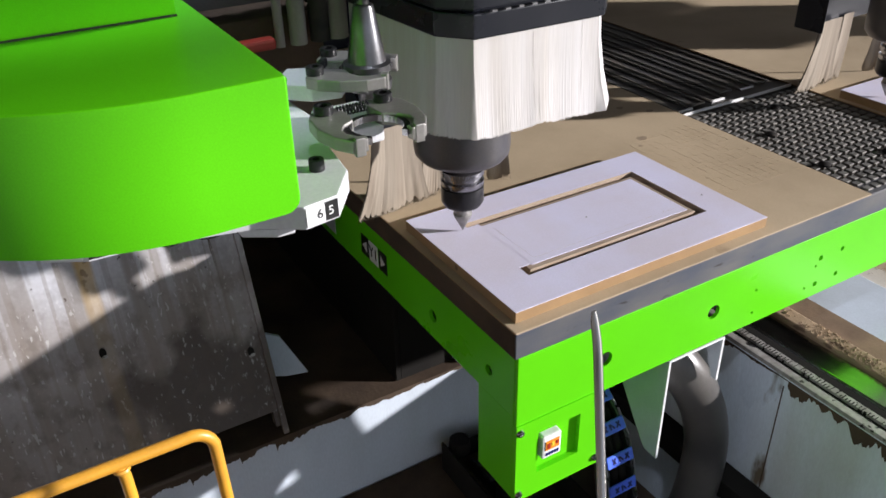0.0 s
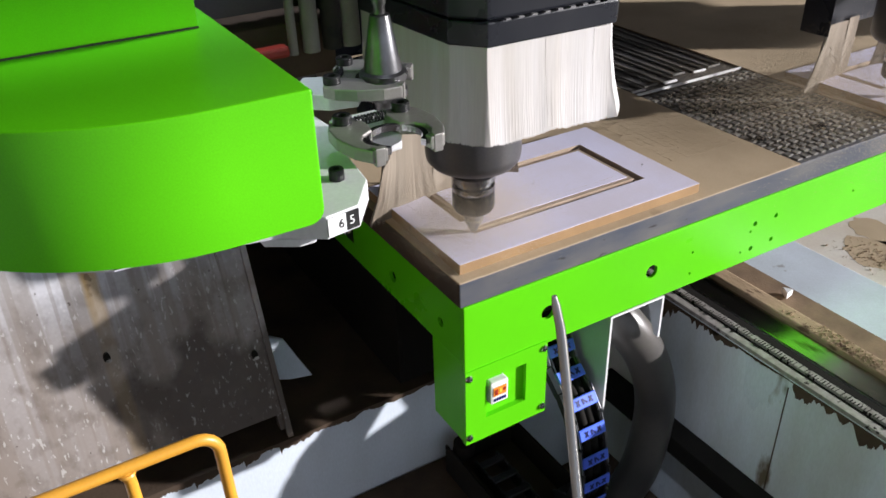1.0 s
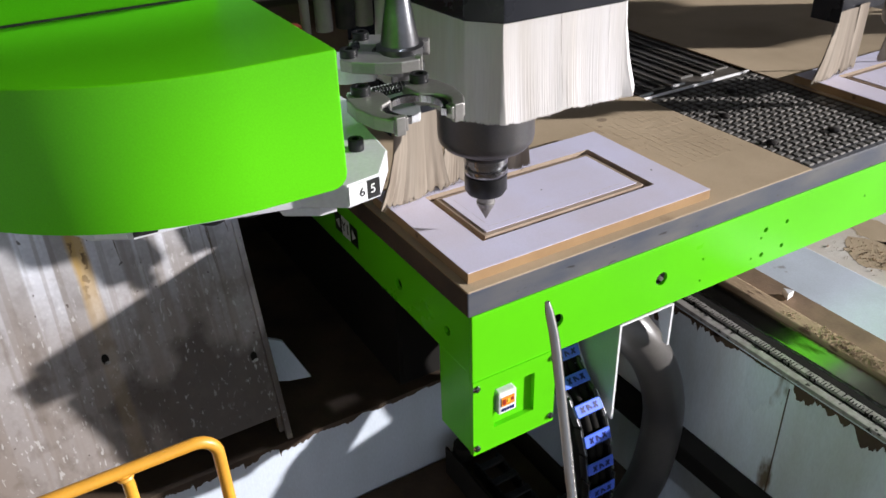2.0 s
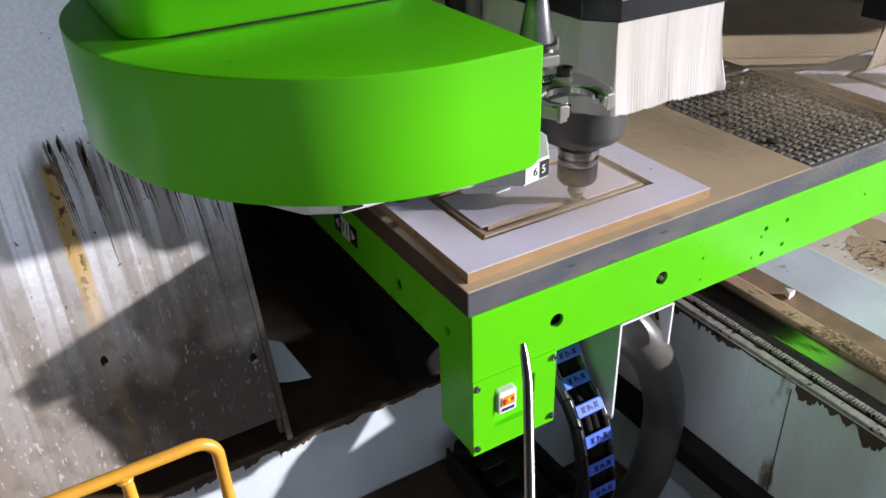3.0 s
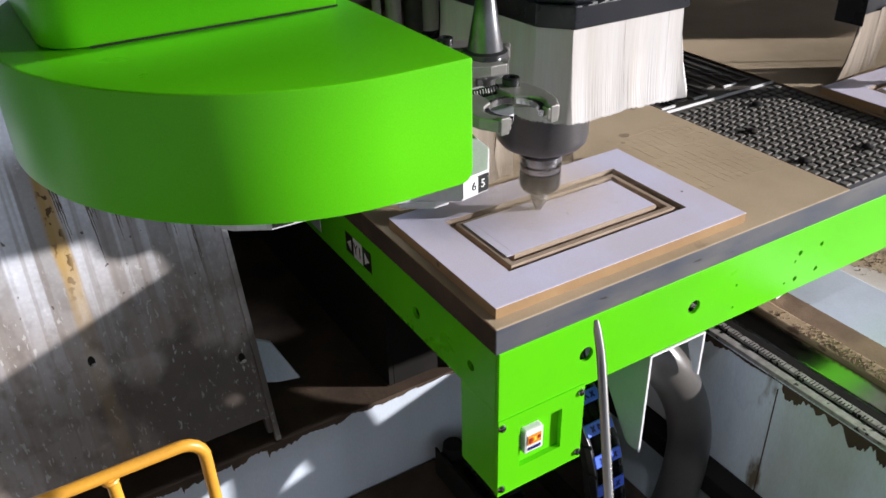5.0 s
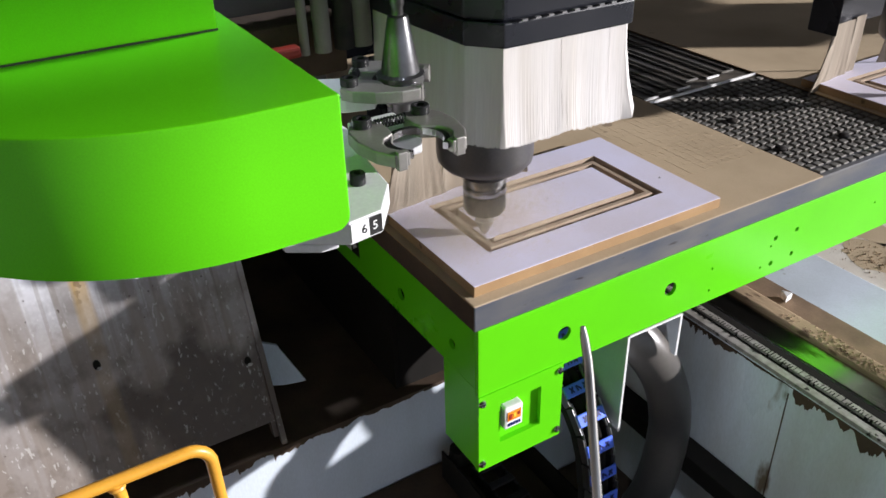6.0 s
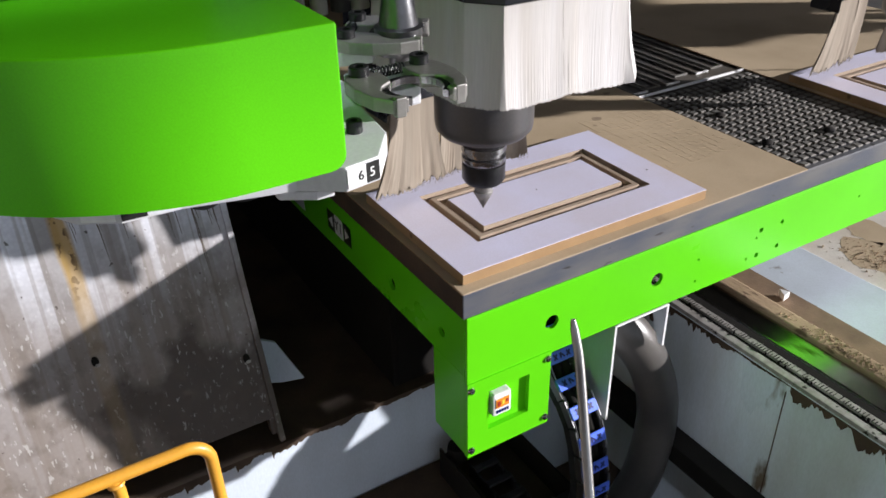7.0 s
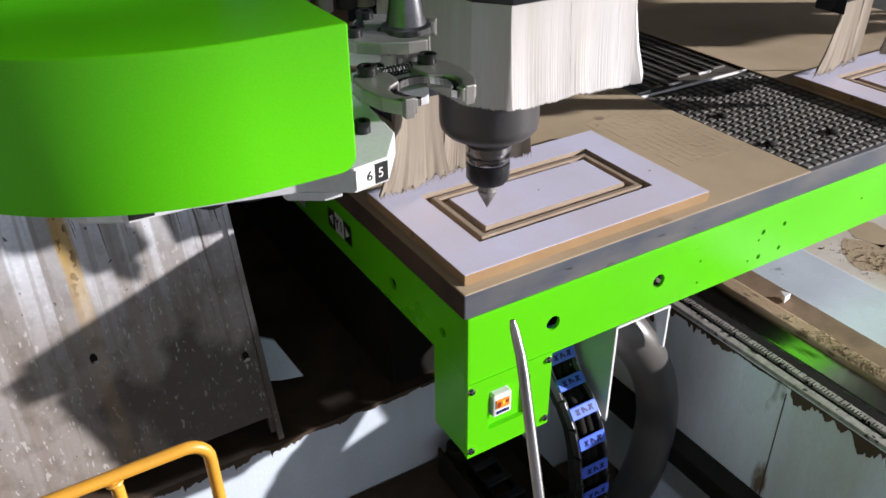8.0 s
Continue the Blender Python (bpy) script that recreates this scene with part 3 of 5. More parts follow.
def handrail():
    ob = thing("handrail", "chipped yellow painted tubular steel guard rail", "guard rail", (-0.364, 0.030, -0.80))
    z = 0.740
    path = [(-1.1, 0, z), (-0.035, 0, z)] + [(-0.035 + 0.030 * math.sin(a), 0, z - 0.030 + 0.030 * math.cos(a)) for a in (0.2, 0.5, 0.8, 1.1, 1.4)] + [(-0.005, 0, z - 0.04), (0.006, 0, 0)]
    part("top_tube", tube(path, 0.0082), M_YELLOW, ob, shade=True)
    for x in (-0.122, -0.50, -0.86):
        part("post", tube([(x, 0, z), (x + 0.004, 0, z - 0.02), (x + 0.010, 0, 0)], 0.0078), M_YELLOW, ob, shade=True)
        part("weld", lathe([(0, -0.003), (0.010, -0.003), (0.0115, 0.0), (0.010, 0.003), (0, 0.003)], 14, (x + 0.002, 0, z - 0.009)), M_YELLOW, ob, shade=True)


handrail()


def cable_tray():
    ob = thing("cable_tray", "dark dusty steel cable tray with a black chain lying in it", "cable tray", (0.14, 0, -0.562))
    # sides, stop and end in near-black, floor in dark brown
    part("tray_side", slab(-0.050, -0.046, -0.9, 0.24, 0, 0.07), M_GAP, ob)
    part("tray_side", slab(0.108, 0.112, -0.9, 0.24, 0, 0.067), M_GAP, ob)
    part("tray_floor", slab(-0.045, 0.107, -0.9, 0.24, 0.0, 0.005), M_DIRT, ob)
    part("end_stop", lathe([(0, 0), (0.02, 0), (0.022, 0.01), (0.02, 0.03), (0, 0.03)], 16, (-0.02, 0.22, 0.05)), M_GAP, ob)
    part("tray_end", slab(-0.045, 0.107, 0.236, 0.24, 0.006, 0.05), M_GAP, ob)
    me = None
    for k in range(16):
        y = 0.18 - 0.045 * k
        if me is None:
            bm = bmesh.new()
            box(bm, -0.028, -0.022, -0.021, 0.021, 0, 0.032), box(bm, 0.022, 0.028, -0.021, 0.021, 0, 0.032), box(bm, -0.028, 0.028, -0.008, 0.008, 0.030, 0.036)
            first = part("chain_link", bevelled(bm, 0.0015, 1), M_CHAIN, ob)
            me = first.data
            first.location = (0.02, y, 0.006)
        else:
            piece("chain_link", me, ob, Matrix.Translation((0.02, y, 0.006)))


cable_tray()

# ---- the sliding table ----
table = thing("sliding_table", "bright green router table with grey phenolic rim", "router table", (0, 0, 0))
TX, TY = 3.3, 1.30


def drill(ob, cutters):
    """Cut round holes through a plate: each cutter is a matrix (its z is the hole's axis) and a radius."""
    bm = bmesh.new()
    for m, rad in cutters:
        bmesh.ops.create_cone(bm, cap_ends=True, segments=24, radius1=rad, radius2=rad, depth=0.06, matrix=m)
    me = bpy.data.meshes.new("cutter")
    bm.to_mesh(me)
    bm.free()
    tool = new("cutter", me)
    mod = ob.modifiers.new("holes", "BOOLEAN")
    mod.operation, mod.solver, mod.object = "DIFFERENCE", "EXACT", tool
    bpy.context.view_layer.update()
    done = bpy.data.meshes.new_from_object(ob.evaluated_get(bpy.context.evaluated_depsgraph_get()))
    ob.modifiers.clear()
    ob.data = done
    bpy.data.objects.remove(tool)


def table_body():
    # front skirt, its round holes cut through
    holes = [(0.154, -0.065, 0.0125), (0.3695, -0.065, 0.0125), (0.614, -0.0486, 0.005), (0.6686, -0.048, 0.0045), (0.605, -0.062, 0.0025), (0.587, -0.0995, 0.0025),
             (0.614, -0.0996, 0.005), (0.667, -0.097, 0.0045), (0.4624, -0.058, 0.0025), (0.4623, -0.101, 0.0025), (0.89, -0.06, 0.0025)]
    skirt = part("front_skirt", slab(0, TX, 0, 0.006, -0.125, 0.0, w=0.0025, seg=3), M_GREEN, table)
    flank = part("side_skirt", slab(0, 0.006, 0.0065, TY, -0.106, 0.0, w=0.0012), M_GREEN, table)
    part("rear_skirt", slab(0.0065, TX, TY - 0.006, TY, -0.12, -0.0005), M_GREEN, table)
    # near-black underside carries the shade beneath the table in its colour
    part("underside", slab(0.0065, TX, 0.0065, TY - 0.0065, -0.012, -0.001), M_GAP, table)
    drill(skirt, [(Matrix.Translation((x, 0, z)) @ Matrix.Rotation(radians(90), 4, "X"), r) for x, z, r in holes])
    drill(flank, [(Matrix.Translation((0, y, z)) @ Matrix.Rotation(radians(90), 4, "Y"), r) for y, z, r in ((0.0681, -0.064, 0.0085), (0.2235, -0.064, 0.011), (0.70, -0.064, 0.0085), (0.56, -0.044, 0.008))])
    # the box with the isolator switch under the corner
    corner = part("switch_box", prism([(0.0002, 0.0067), (0.146, 0.0067), (0.146, 0.095), (0.0002, 0.095)], -0.262, -0.1063, 0.001), M_GREEN, table)
    # near-black colour stands for the shade inside the skirt
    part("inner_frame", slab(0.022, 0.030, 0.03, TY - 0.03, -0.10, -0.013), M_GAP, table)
    # cover plate with a rectangular window, and the recess behind it
    bm = bmesh.new()
    x0, x1, z0, z1 = 0.0, 0.155, -0.264, -0.118
    wx0, wx1, wz0, wz1 = 0.038, 0.114, -0.222, -0.146
    for a in ((x0, wx0, z0, z1), (wx1, x1, z0, z1), (wx0, wx1, z0, wz0), (wx0, wx1, wz1, z1)):
        box(bm, a[0], a[1], -0.0022, 0.0062, a[2], a[3])
    bmesh.ops.remove_doubles(bm, verts=bm.verts, dist=0.0001)
    plate = part("cover_plate", bm, M_GREEN, table)
    plate2 = bmesh.new()
    box(plate2, wx0 - 0.002, wx1 + 0.002, 0.0225, 0.0245, wz0 - 0.002, wz1 + 0.002)
    box(plate2, wx0 - 0.003, wx0 - 0.0005, 0.0064, 0.0224, wz0 - 0.002, wz1 + 0.002)
    box(plate2, wx1 + 0.0005, wx1 + 0.003, 0.0064, 0.0224, wz0 - 0.002, wz1 + 0.002)
    box(plate2, wx0, wx1, 0.0064, 0.0224, wz0 - 0.003, wz0 - 0.0005)
    part("recess", plate2, M_GREEN, plate)
    for x, z in ((0.0062, -0.1305), (0.0062, -0.2499), (0.1479, -0.1305), (0.1479, -0.2499)):
        bm = lathe([(0, 0), (0.0062, 0), (0.0062, 0.001), (0.0048, 0.0035), (0.0022, 0.0044), (0.002, 0.0034), (0, 0.0034)], 20)
        bmesh.ops.transform(bm, matrix=Matrix.Translation((x, -0.0024, z)) @ Matrix.Rotation(radians(90), 4, "X"), verts=bm.verts)
        part("screw", bm, M_CHROME, plate, shade=True)
    sw = part("switch", slab(0.043, 0.076, -0.008, 0.0222, -0.196, -0.154, w=0.003), M_LABEL, plate, "white isolator switch with an orange window")
    part("rocker", slab(0.0475, 0.0715, -0.0092, -0.0083, -0.180, -0.163), M_ORANGE, table)
    for k, (c, w) in enumerate(((0.050, 0.005), (0.058, 0.004), (0.0655, 0.004))):
        part("print_bar", slab(c, c + w, -0.0100, -0.0094, -0.177 + 0.002 * k, -0.167), M_RED if k != 1 else M_SWITCHYELLOW, table)
    for k in range(5):
        part("print_bar", slab(0.0485 + 0.0048 * k, 0.0518 + 0.0048 * k, -0.0090, -0.0083, -0.1905, -0.185), M_INK, table)
    # phenolic deck and spoilboards
    part("rim", slab(-0.013, TX, -0.012, 0.03, 0.012, 0.0526, w=0.0015), M_SLATE, table)
    part("side_rim", slab(-0.013, 0.03, 0.0305, TY, 0.012, 0.0524, w=0.0015), M_SLATE, table)
    part("grimy_edge", slab(-0.0138, -0.0132, -0.0105, TY, 0.0135, 0.0518), M_DIRT, table, "dark brown oily grime")
    part("deck", slab(0.031, TX, 0.031, TY, 0.002, 0.0405), M_DECK, table)
    part("deck_strip", slab(0.692, 1.0, -0.0115, 0.031, 0.0530, 0.0536), M_SLATE, table)
    # signs on the side skirt: two arrow plates and an axis letter plate
    for y, w, m in ((0.4555, 0.030, M_LABELBLACK), (0.4235, 0.033, M_LABEL), (0.389, 0.030, M_LABELBLACK)):
        part("sign_plate", slab(-0.0008, -0.0001, y - w / 2, y + w / 2, -0.073, -0.033), m, table)
    for y, s in ((0.4555, 1), (0.389, -1)):
        bm = bmesh.new()
        a = [(y + s * 0.009, -0.053), (y - s * 0.007, -0.042), (y - s * 0.007, -0.064)]
        bm.faces.new([bm.verts.new((-0.0014, p, q)) for p, q in a])
        bm.faces.new([bm.verts.new((-0.0010, p, q)) for p, q in a])
        part("arrow", bm, M_LABEL, table)
    cu = bpy.data.curves.new("letter", "FONT")
    cu.body, cu.size, cu.extrude, cu.align_x, cu.align_y = "Y1", 0.030, 0.0003, "CENTER", "CENTER"
    tx = new("axis_letter", cu)
    me = bpy.data.meshes.new_from_object(tx)
    bpy.data.objects.remove(tx)
    me.materials.append(M_LABELBLACK)
    ob = piece("axis_letter", me, table, Matrix.Translation((-0.0012, 0.4235, -0.053)) @ pose(0, 0, 0, 90, 0, -90))
    part("warning_sign", slab(-0.0008, -0.0001, 0.585, 0.655, -0.092, -0.02), M_SHEET, table)
    bm = prism([(0, 0.018), (-0.006, 0.004), (-0.018, 0.002), (-0.006, -0.005), (-0.002, -0.018), (0.008, -0.010), (0.016, -0.014), (0.008, 0.002)], 0, 0.0006)
    bmesh.ops.transform(bm, matrix=Matrix.Translation((-0.0009, 0.62, -0.05)) @ Matrix.Rotation(radians(-90), 4, "Y"), verts=bm.verts)
    part("sign_mark", bm, M_LABELBLACK, table)


table_body()


def sheet_bracket():
    """Pale folded bracket under the skirt round the hose."""
    hold = part("bracket_top", slab(0.288, 0.406, 0.004, 0.14, -0.1285, -0.1260), M_SHEET, table, "pale grey folded sheet bracket")
    for x in (0.288, 0.404):
        deep = 0.20 if x < 0.3 else 0.085
        bm = bmesh.new()
        outline = ((0.002, -0.129), (0.002, -0.129 - deep), (0.03, -0.129 - deep), (0.14, -0.16), (0.14, -0.129)) if x < 0.3 else ((0.002, -0.129), (0.002, -0.129 - deep), (0.010, -0.129 - deep), (0.044, -0.129))
        v = [bm.verts.new((x, y, z)) for y, z in outline]
        r = bmesh.ops.extrude_face_region(bm, geom=[bm.faces.new(v)])
        bmesh.ops.translate(bm, vec=(0.002, 0, 0), verts=[q for q in r["geom"] if isinstance(q, bmesh.types.BMVert)])
        bmesh.ops.recalc_face_normals(bm, faces=bm.faces)
        part("bracket_cheek", bm, M_SHEET, hold)
        part("bracket_lip", slab(x - 0.0005, x + 0.0035, -0.0005, 0.0015, -0.129 - deep, -0.127), M_LABEL, hold)
    part("bracket_lip", slab(0.2921, 0.4035, -0.0005, 0.0015, -0.130, -0.1262), M_LABEL, hold)


sheet_bracket()


def hose():
    pts = smooth_path([(0.33, 0.24, -0.17), (0.345, 0.14, -0.175), (0.372, 0.07, -0.212), (0.425, 0.052, -0.297), (0.462, 0.05, -0.397), (0.470, 0.05, -0.49), (0.450, 0.05, -0.60), (0.41, 0.06, -0.69)], 10)
    part("dust_hose", tube([p + Vector((0.008, 0, 0)) for p in pts], 0.040, 24), M_HOSE, table, "thick black rubber hose", shade=True)


hose()


chains = []


def energy_chain():
    """Blue and black cable chain that drops in a bow from under the table."""
    path = smooth_path([(0.2415, 0.125, -0.135), (0.2415, 0.108, -0.172), (0.2415, 0.092, -0.214), (0.2415, 0.068, -0.252), (0.2415, 0.022, -0.292), (0.2415, -0.006, -0.337), (0.2415, -0.022, -0.396), (0.2415, -0.030, -0.447), (0.2415, -0.018, -0.505), (0.2415, 0.03, -0.54)], 20)
    holder = part("chain_anchor", slab(0.212, 0.271, 0.09, 0.15, -0.135, -0.110, w=0.002), M_CHAIN, table, "blue and black plastic cable chain")
    chains.append(holder)
    dist, marks, last = 0.0, [], path[0]
    step = 0.0510
    for p in path[1:]:
        dist += (p - last).length
        if dist >= step * (len(marks) + 0.85):
            marks.append((p.copy(), (p - last).normalized()))
        last = p
    meshes = []
    for name, material, edge in (("chain_link", M_CHAIN, 0), ("blue_bar", M_BLUE, 0), ("side_clip", M_STEEL, -0.0302), ("side_clip", M_STEEL, 0.0282)):
        bm = bmesh.new()
        if name == "chain_link":
            for x in (-0.028, 0.023):
                box(bm, x, x + 0.005, -0.027, 0.027, -0.026, 0.012)
            box(bm, -0.022, 0.022, -0.012, 0.018, -0.026, -0.020)
            bevelled(bm, 0.002, 1)
        elif name == "blue_bar":
            box(bm, -0.0285, 0.0285, -0.0115, 0.0105, 0.0125, 0.017)
            bevelled(bm, 0.0015, 1)
        else:
            box(bm, edge, edge + 0.002, -0.024, 0.022, -0.004, 0.0135)
        me = bpy.data.meshes.new(name)
        bm.to_mesh(me)
        bm.free()
        me.materials.append(material)
        meshes.append((name, me))
    bm = bmesh.new()
    for k, (x, h, a) in enumerate(((-0.0140, 0.012, 0.6), (-0.0135, 0.012, -0.7), (-0.0015, 0.011, 0.75), (0.0030, 0.010, 0.1), (0.0140, 0.012, 0.6), (0.0135, 0.012, -0.6))):
        g = box(bm, -0.0016, 0.0016, -h / 2, h / 2, 0, 0.0005)
        bmesh.ops.transform(bm, matrix=Matrix.Translation((x, -0.001, 0.0172)) @ Matrix.Rotation(a, 4, "Z"), verts=g)
    ink = bpy.data.meshes.new("print_mark")
    bm.to_mesh(ink)
    bm.free()
    ink.materials.append(M_INK)
    for x, rad in ((-0.004, 0.0085), (0.0115, 0.0095)):
        part("cable", tube([p + Vector((x, 0.004, 0)) for p in path[2:-4:3]], rad, 12), M_GAP, holder, shade=True)
    for p, d in marks:
        side = Vector((1, 0, 0))
        out = side.cross(d).normalized()
        if out.y > 0:
            out = -out
        m = Matrix((side, d, out)).transposed().to_4x4()
        if m.determinant() < 0:
            m = Matrix((-side, d, out)).transposed().to_4x4()
        m = Matrix.Translation(p) @ m
        for name, me in meshes:
            piece(name, me, holder, m)
        piece("print_mark", ink, holder, m)


energy_chain()


# ---- boards lying on the table ----
BZ = 0.0552


def spoilboard(x0, x1, y1=TY):
    ob = part("spoilboard", slab(x0, x1, -0.0135, y1, 0.0530, BZ, w=0.0006, seg=1), M_SPOIL)
    part("sawn_edge", slab(x0 + 0.001, x1 - 0.001, -0.0141, -0.0137, 0.0532, BZ - 0.0006), M_CUT, ob)
    part("sawn_edge", slab(x0 - 0.0006, x0 - 0.0002, -0.0120, y1 - 0.001, 0.0532, BZ - 0.0004), M_MDF, ob)
    tagged(ob, "brown dusty MDF spoilboard on the router table", "spoilboard", "spoilboards")
    return ob


boards = [spoilboard(-0.0145, 0.688), spoilboard(1.006, 1.69), spoilboard(2.006, 2.69)]


def board_imprint():
    """Faint grid pressed into the first spoilboard, and dusty smudges."""
    bm = bmesh.new()
    rnd = random.Random(5)
    for i in range(11):
        for k in range(15):
            if rnd.random() < 0.93 - 0.5 * (abs(i - 5) / 6) ** 3:
                x, y = 0.4956 + 0.01685 * i, 0.115 + 0.01685 * k
                box(bm, x, x + 0.0145, y, y + 0.0145, BZ - 0.0002, BZ + 0.0002)
    part("imprint", bm, M_SPOIL, boards[0])["kind"] = "stuff"
    for x, y, r in ((0.538, 0.36, 0.011), (0.645, 0.455, 0.010), (0.607, 0.50, 0.009), (0.512, 0.335, 0.005), (0.458, 0.012, 0.003)):
        rim = [(x + r * rnd.uniform(0.6, 1.15) * math.cos(0.45 * k), y + 0.8 * r * rnd.uniform(0.6, 1.15) * math.sin(0.45 * k)) for k in range(14)]
        part("smudge", prism(rim, BZ + 0.0001, BZ + 0.0003), M_SMUDGE, boards[0])


M_SMUDGE = mat("dusty_smudge", (0.30, 0.225, 0.15), 0.9, 0, (0.40, 0.31, 0.20), 60, 0.9, 0.2, 300)
board_imprint()


def deck_grid():
    """Raised squares and black sealing cords of the vacuum deck between the boards."""
    part("grid_bed", slab(0.689, 1.005, 0.0315, 0.4005, 0.0410, 0.0512), M_GRIDBED, table)
    bm = slab(-0.0072, 0.0072, -0.0070, 0.0070, 0, 0.0038, w=0.0012, seg=1)
    me = bpy.data.meshes.new("grid_square")
    bm.to_mesh(me)
    bm.free()
    me.materials.append(M_GRID)
    nx, ny = 15, 20
    for i in range(nx):
        for k in range(ny):
            piece("grid_square", me, table, Matrix.Translation((0.7005 + 0.0208 * i, 0.004 + 0.0198 * k, 0.0498 if k > 1 else 0.0528)))
    rnd = random.Random(8)
    bm = bmesh.new()
    for i in range(nx - 1):
        for k in range(ny - 1):
            x, y = 0.7005 + 0.0208 * (i + 0.5), 0.004 + 0.0198 * (k + 0.5)
            g = bmesh.ops.create_icosphere(bm, subdivisions=1, radius=0.0042)
            bmesh.ops.transform(bm, matrix=Matrix.Translation((x + rnd.uniform(-.001, .001), y, 0.0515)) @ Matrix.Diagonal((1.2, 0.8, 0.8, 1)), verts=g["verts"])
    part("seal_knot", bm, M_GRIDBED, table)["kind"] = "stuff"
    for x, y in ((0.720, 0.10), (0.868, 0.33), (0.862, 0.075), (0.75, 0.24)):
        part("seal_lump", lathe([(0, 0.0535), (0.010, 0.0535), (0.011, 0.057), (0.006, 0.060), (0, 0.0605)], 12, (x, y, 0)), M_GASKET, table, shade=True)
    part("divider", slab(0.689, 1.005, 0.4025, 0.4055, 0.0476, 0.0556), M_LABEL, table)
    part("slot_bed", slab(0.689, 1.005, 0.4066, TY, 0.0476, 0.0512), M_DECK, table)
    for i, (x, y) in enumerate(((0.692, 0.418), (0.738, 0.430), (0.790, 0.424), (0.842, 0.452), (0.895, 0.440), (0.948, 0.448))):
        for side in (0.0, 0.0335):
            part("slot_rib", slab(x + side, x + side + 0.0035, y + 0.0045, TY, 0.0514, 0.0552, w=0.0006), M_GRID, table)
        # white on every second end paints the lit edges of the ribs
        part("slot_end", slab(x, x + 0.037, y, y + 0.004, 0.0514, 0.0556), M_LABEL if i in (0, 2, 4) else M_GRID, table)


M_GRIDBED = mat("dusty_sealing_cord", (0.045, 0.040, 0.034), 0.8, 0, (0.085, 0.070, 0.052), 22, 0.8, 0.2, 400)
M_GRID = mat("dusty_grey_phenolic_squares", (0.120, 0.122, 0.120), 0.6, 0, (0.19, 0.165, 0.13), 12, 0.8, 0.2, 400, per_object=0.25)
deck_grid()

# ---- cabinet door panels being milled ----
X0, X1, Y0, Y1, PZ = -0.0021, 0.4591, 0.0049, 0.2935, 0.0724
GX0, GX1, GY0, GY1 = 0.0635, 0.3978, 0.0677, 0.2359
PITCH = 1.02
# two grooves, steep outside and sloped inside, of the milled profile: inset from the outer groove's edge, depth below the face
PROFILE = [(0.0, 0.0), (0.0005, 0.0104), (0.0108, 0.0104), (0.0118, 0.0026), (0.0126, 0.0016), (0.0200, 0.0016), (0.0206, 0.0104), (0.0308, 0.0104), (0.0322, 0.0008), (0.0330, 0.0)]


def ring(bm, inset, z):
    return [bm.verts.new((x, y, z)) for x, y in ((GX0 + inset, GY0 + inset), (GX1 - inset, GY0 + inset), (GX1 - inset, GY1 - inset), (GX0 + inset, GY1 - inset))]


def door_panel(shift):
    ob = part("cabinet_door_panel", slab(X0, X1, Y0, Y1, BZ + 0.0003, PZ - 0.0108), M_MDF)
    tagged(ob, "white faced MDF cabinet door blank with milled double grooves", "door panel", "door panels")
    ob.location.x = shift
    # white face outside the grooves
    bm = bmesh.new()
    for a in ((X0, GX0, Y0, Y1), (GX1, X1, Y0, Y1), (GX0, GX1, Y0, GY0), (GX0, GX1, GY1, Y1)):
        box(bm, *a, PZ - 0.0010, PZ)
    part("white_face", bm, M_WHITE, ob)
    bm = bmesh.new()
    for a in ((X0, GX0, Y0, Y1), (GX1, X1, Y0, Y1), (GX0, GX1, Y0, GY0), (GX0, GX1, GY1, Y1)):
        box(bm, *a, PZ - 0.0107, PZ - 0.0011)
    part("frame_core", bm, M_MDF, ob)
    bm = bmesh.new()
    rings = [ring(bm, i, PZ - d) for i, d in PROFILE]
    for a, c in zip(rings, rings[1:]):
        for k in range(4):
            bm.faces.new((a[k], a[(k + 1) % 4], c[(k + 1) % 4], c[k]))
    bmesh.ops.recalc_face_normals(bm, faces=bm.faces)
    if bm.faces[0].normal.z < -0.5:
        bmesh.ops.reverse_faces(bm, faces=bm.faces)
    part("milled_grooves", bm, M_CUT, ob, "freshly cut pale MDF grooves")
    i = PROFILE[-1][0]
    part("white_field", slab(GX0 + i, GX1 - i, GY0 + i, GY1 - i, PZ - 0.0106, PZ), M_WHITE, ob)
    part("centre_mark", lathe([(0, PZ), (0.0012, PZ), (0.0012, PZ + 0.0003), (0, PZ + 0.0003)], 10, (0.2333, 0.1535, 0)), M_GAP, ob)
    part("edge_mark", lathe([(0, PZ), (0.0016, PZ), (0.0016, PZ + 0.0003), (0, PZ + 0.0003)], 10, (0.4313, 0.1104, 0)), M_GAP, ob)
    return ob


panels = [door_panel(0.0), door_panel(PITCH)]
SKINS = []


def uncut_skin(ob, x0, x1, y0, y1, along, start, end, count, reverse=False):
    """White skin still standing over a groove, in short chips that give way as the cutter passes."""
    for k in range(count):
        f = (k + 0.5) / count
        t = start + (end - start) * ((1 - f) if reverse else f)
        if along == "x":
            a = (x0 + (x1 - x0) * k / count, x0 + (x1 - x0) * (k + 1) / count, y0, y1)
        else:
            a = (x0, x1, y0 + (y1 - y0) * k / count, y0 + (y1 - y0) * (k + 1) / count)
        chip = part("uncut_chip", slab(*a, PZ - 0.0011, PZ - 0.0001), M_WHITE, ob)
        SKINS.append((chip, t))


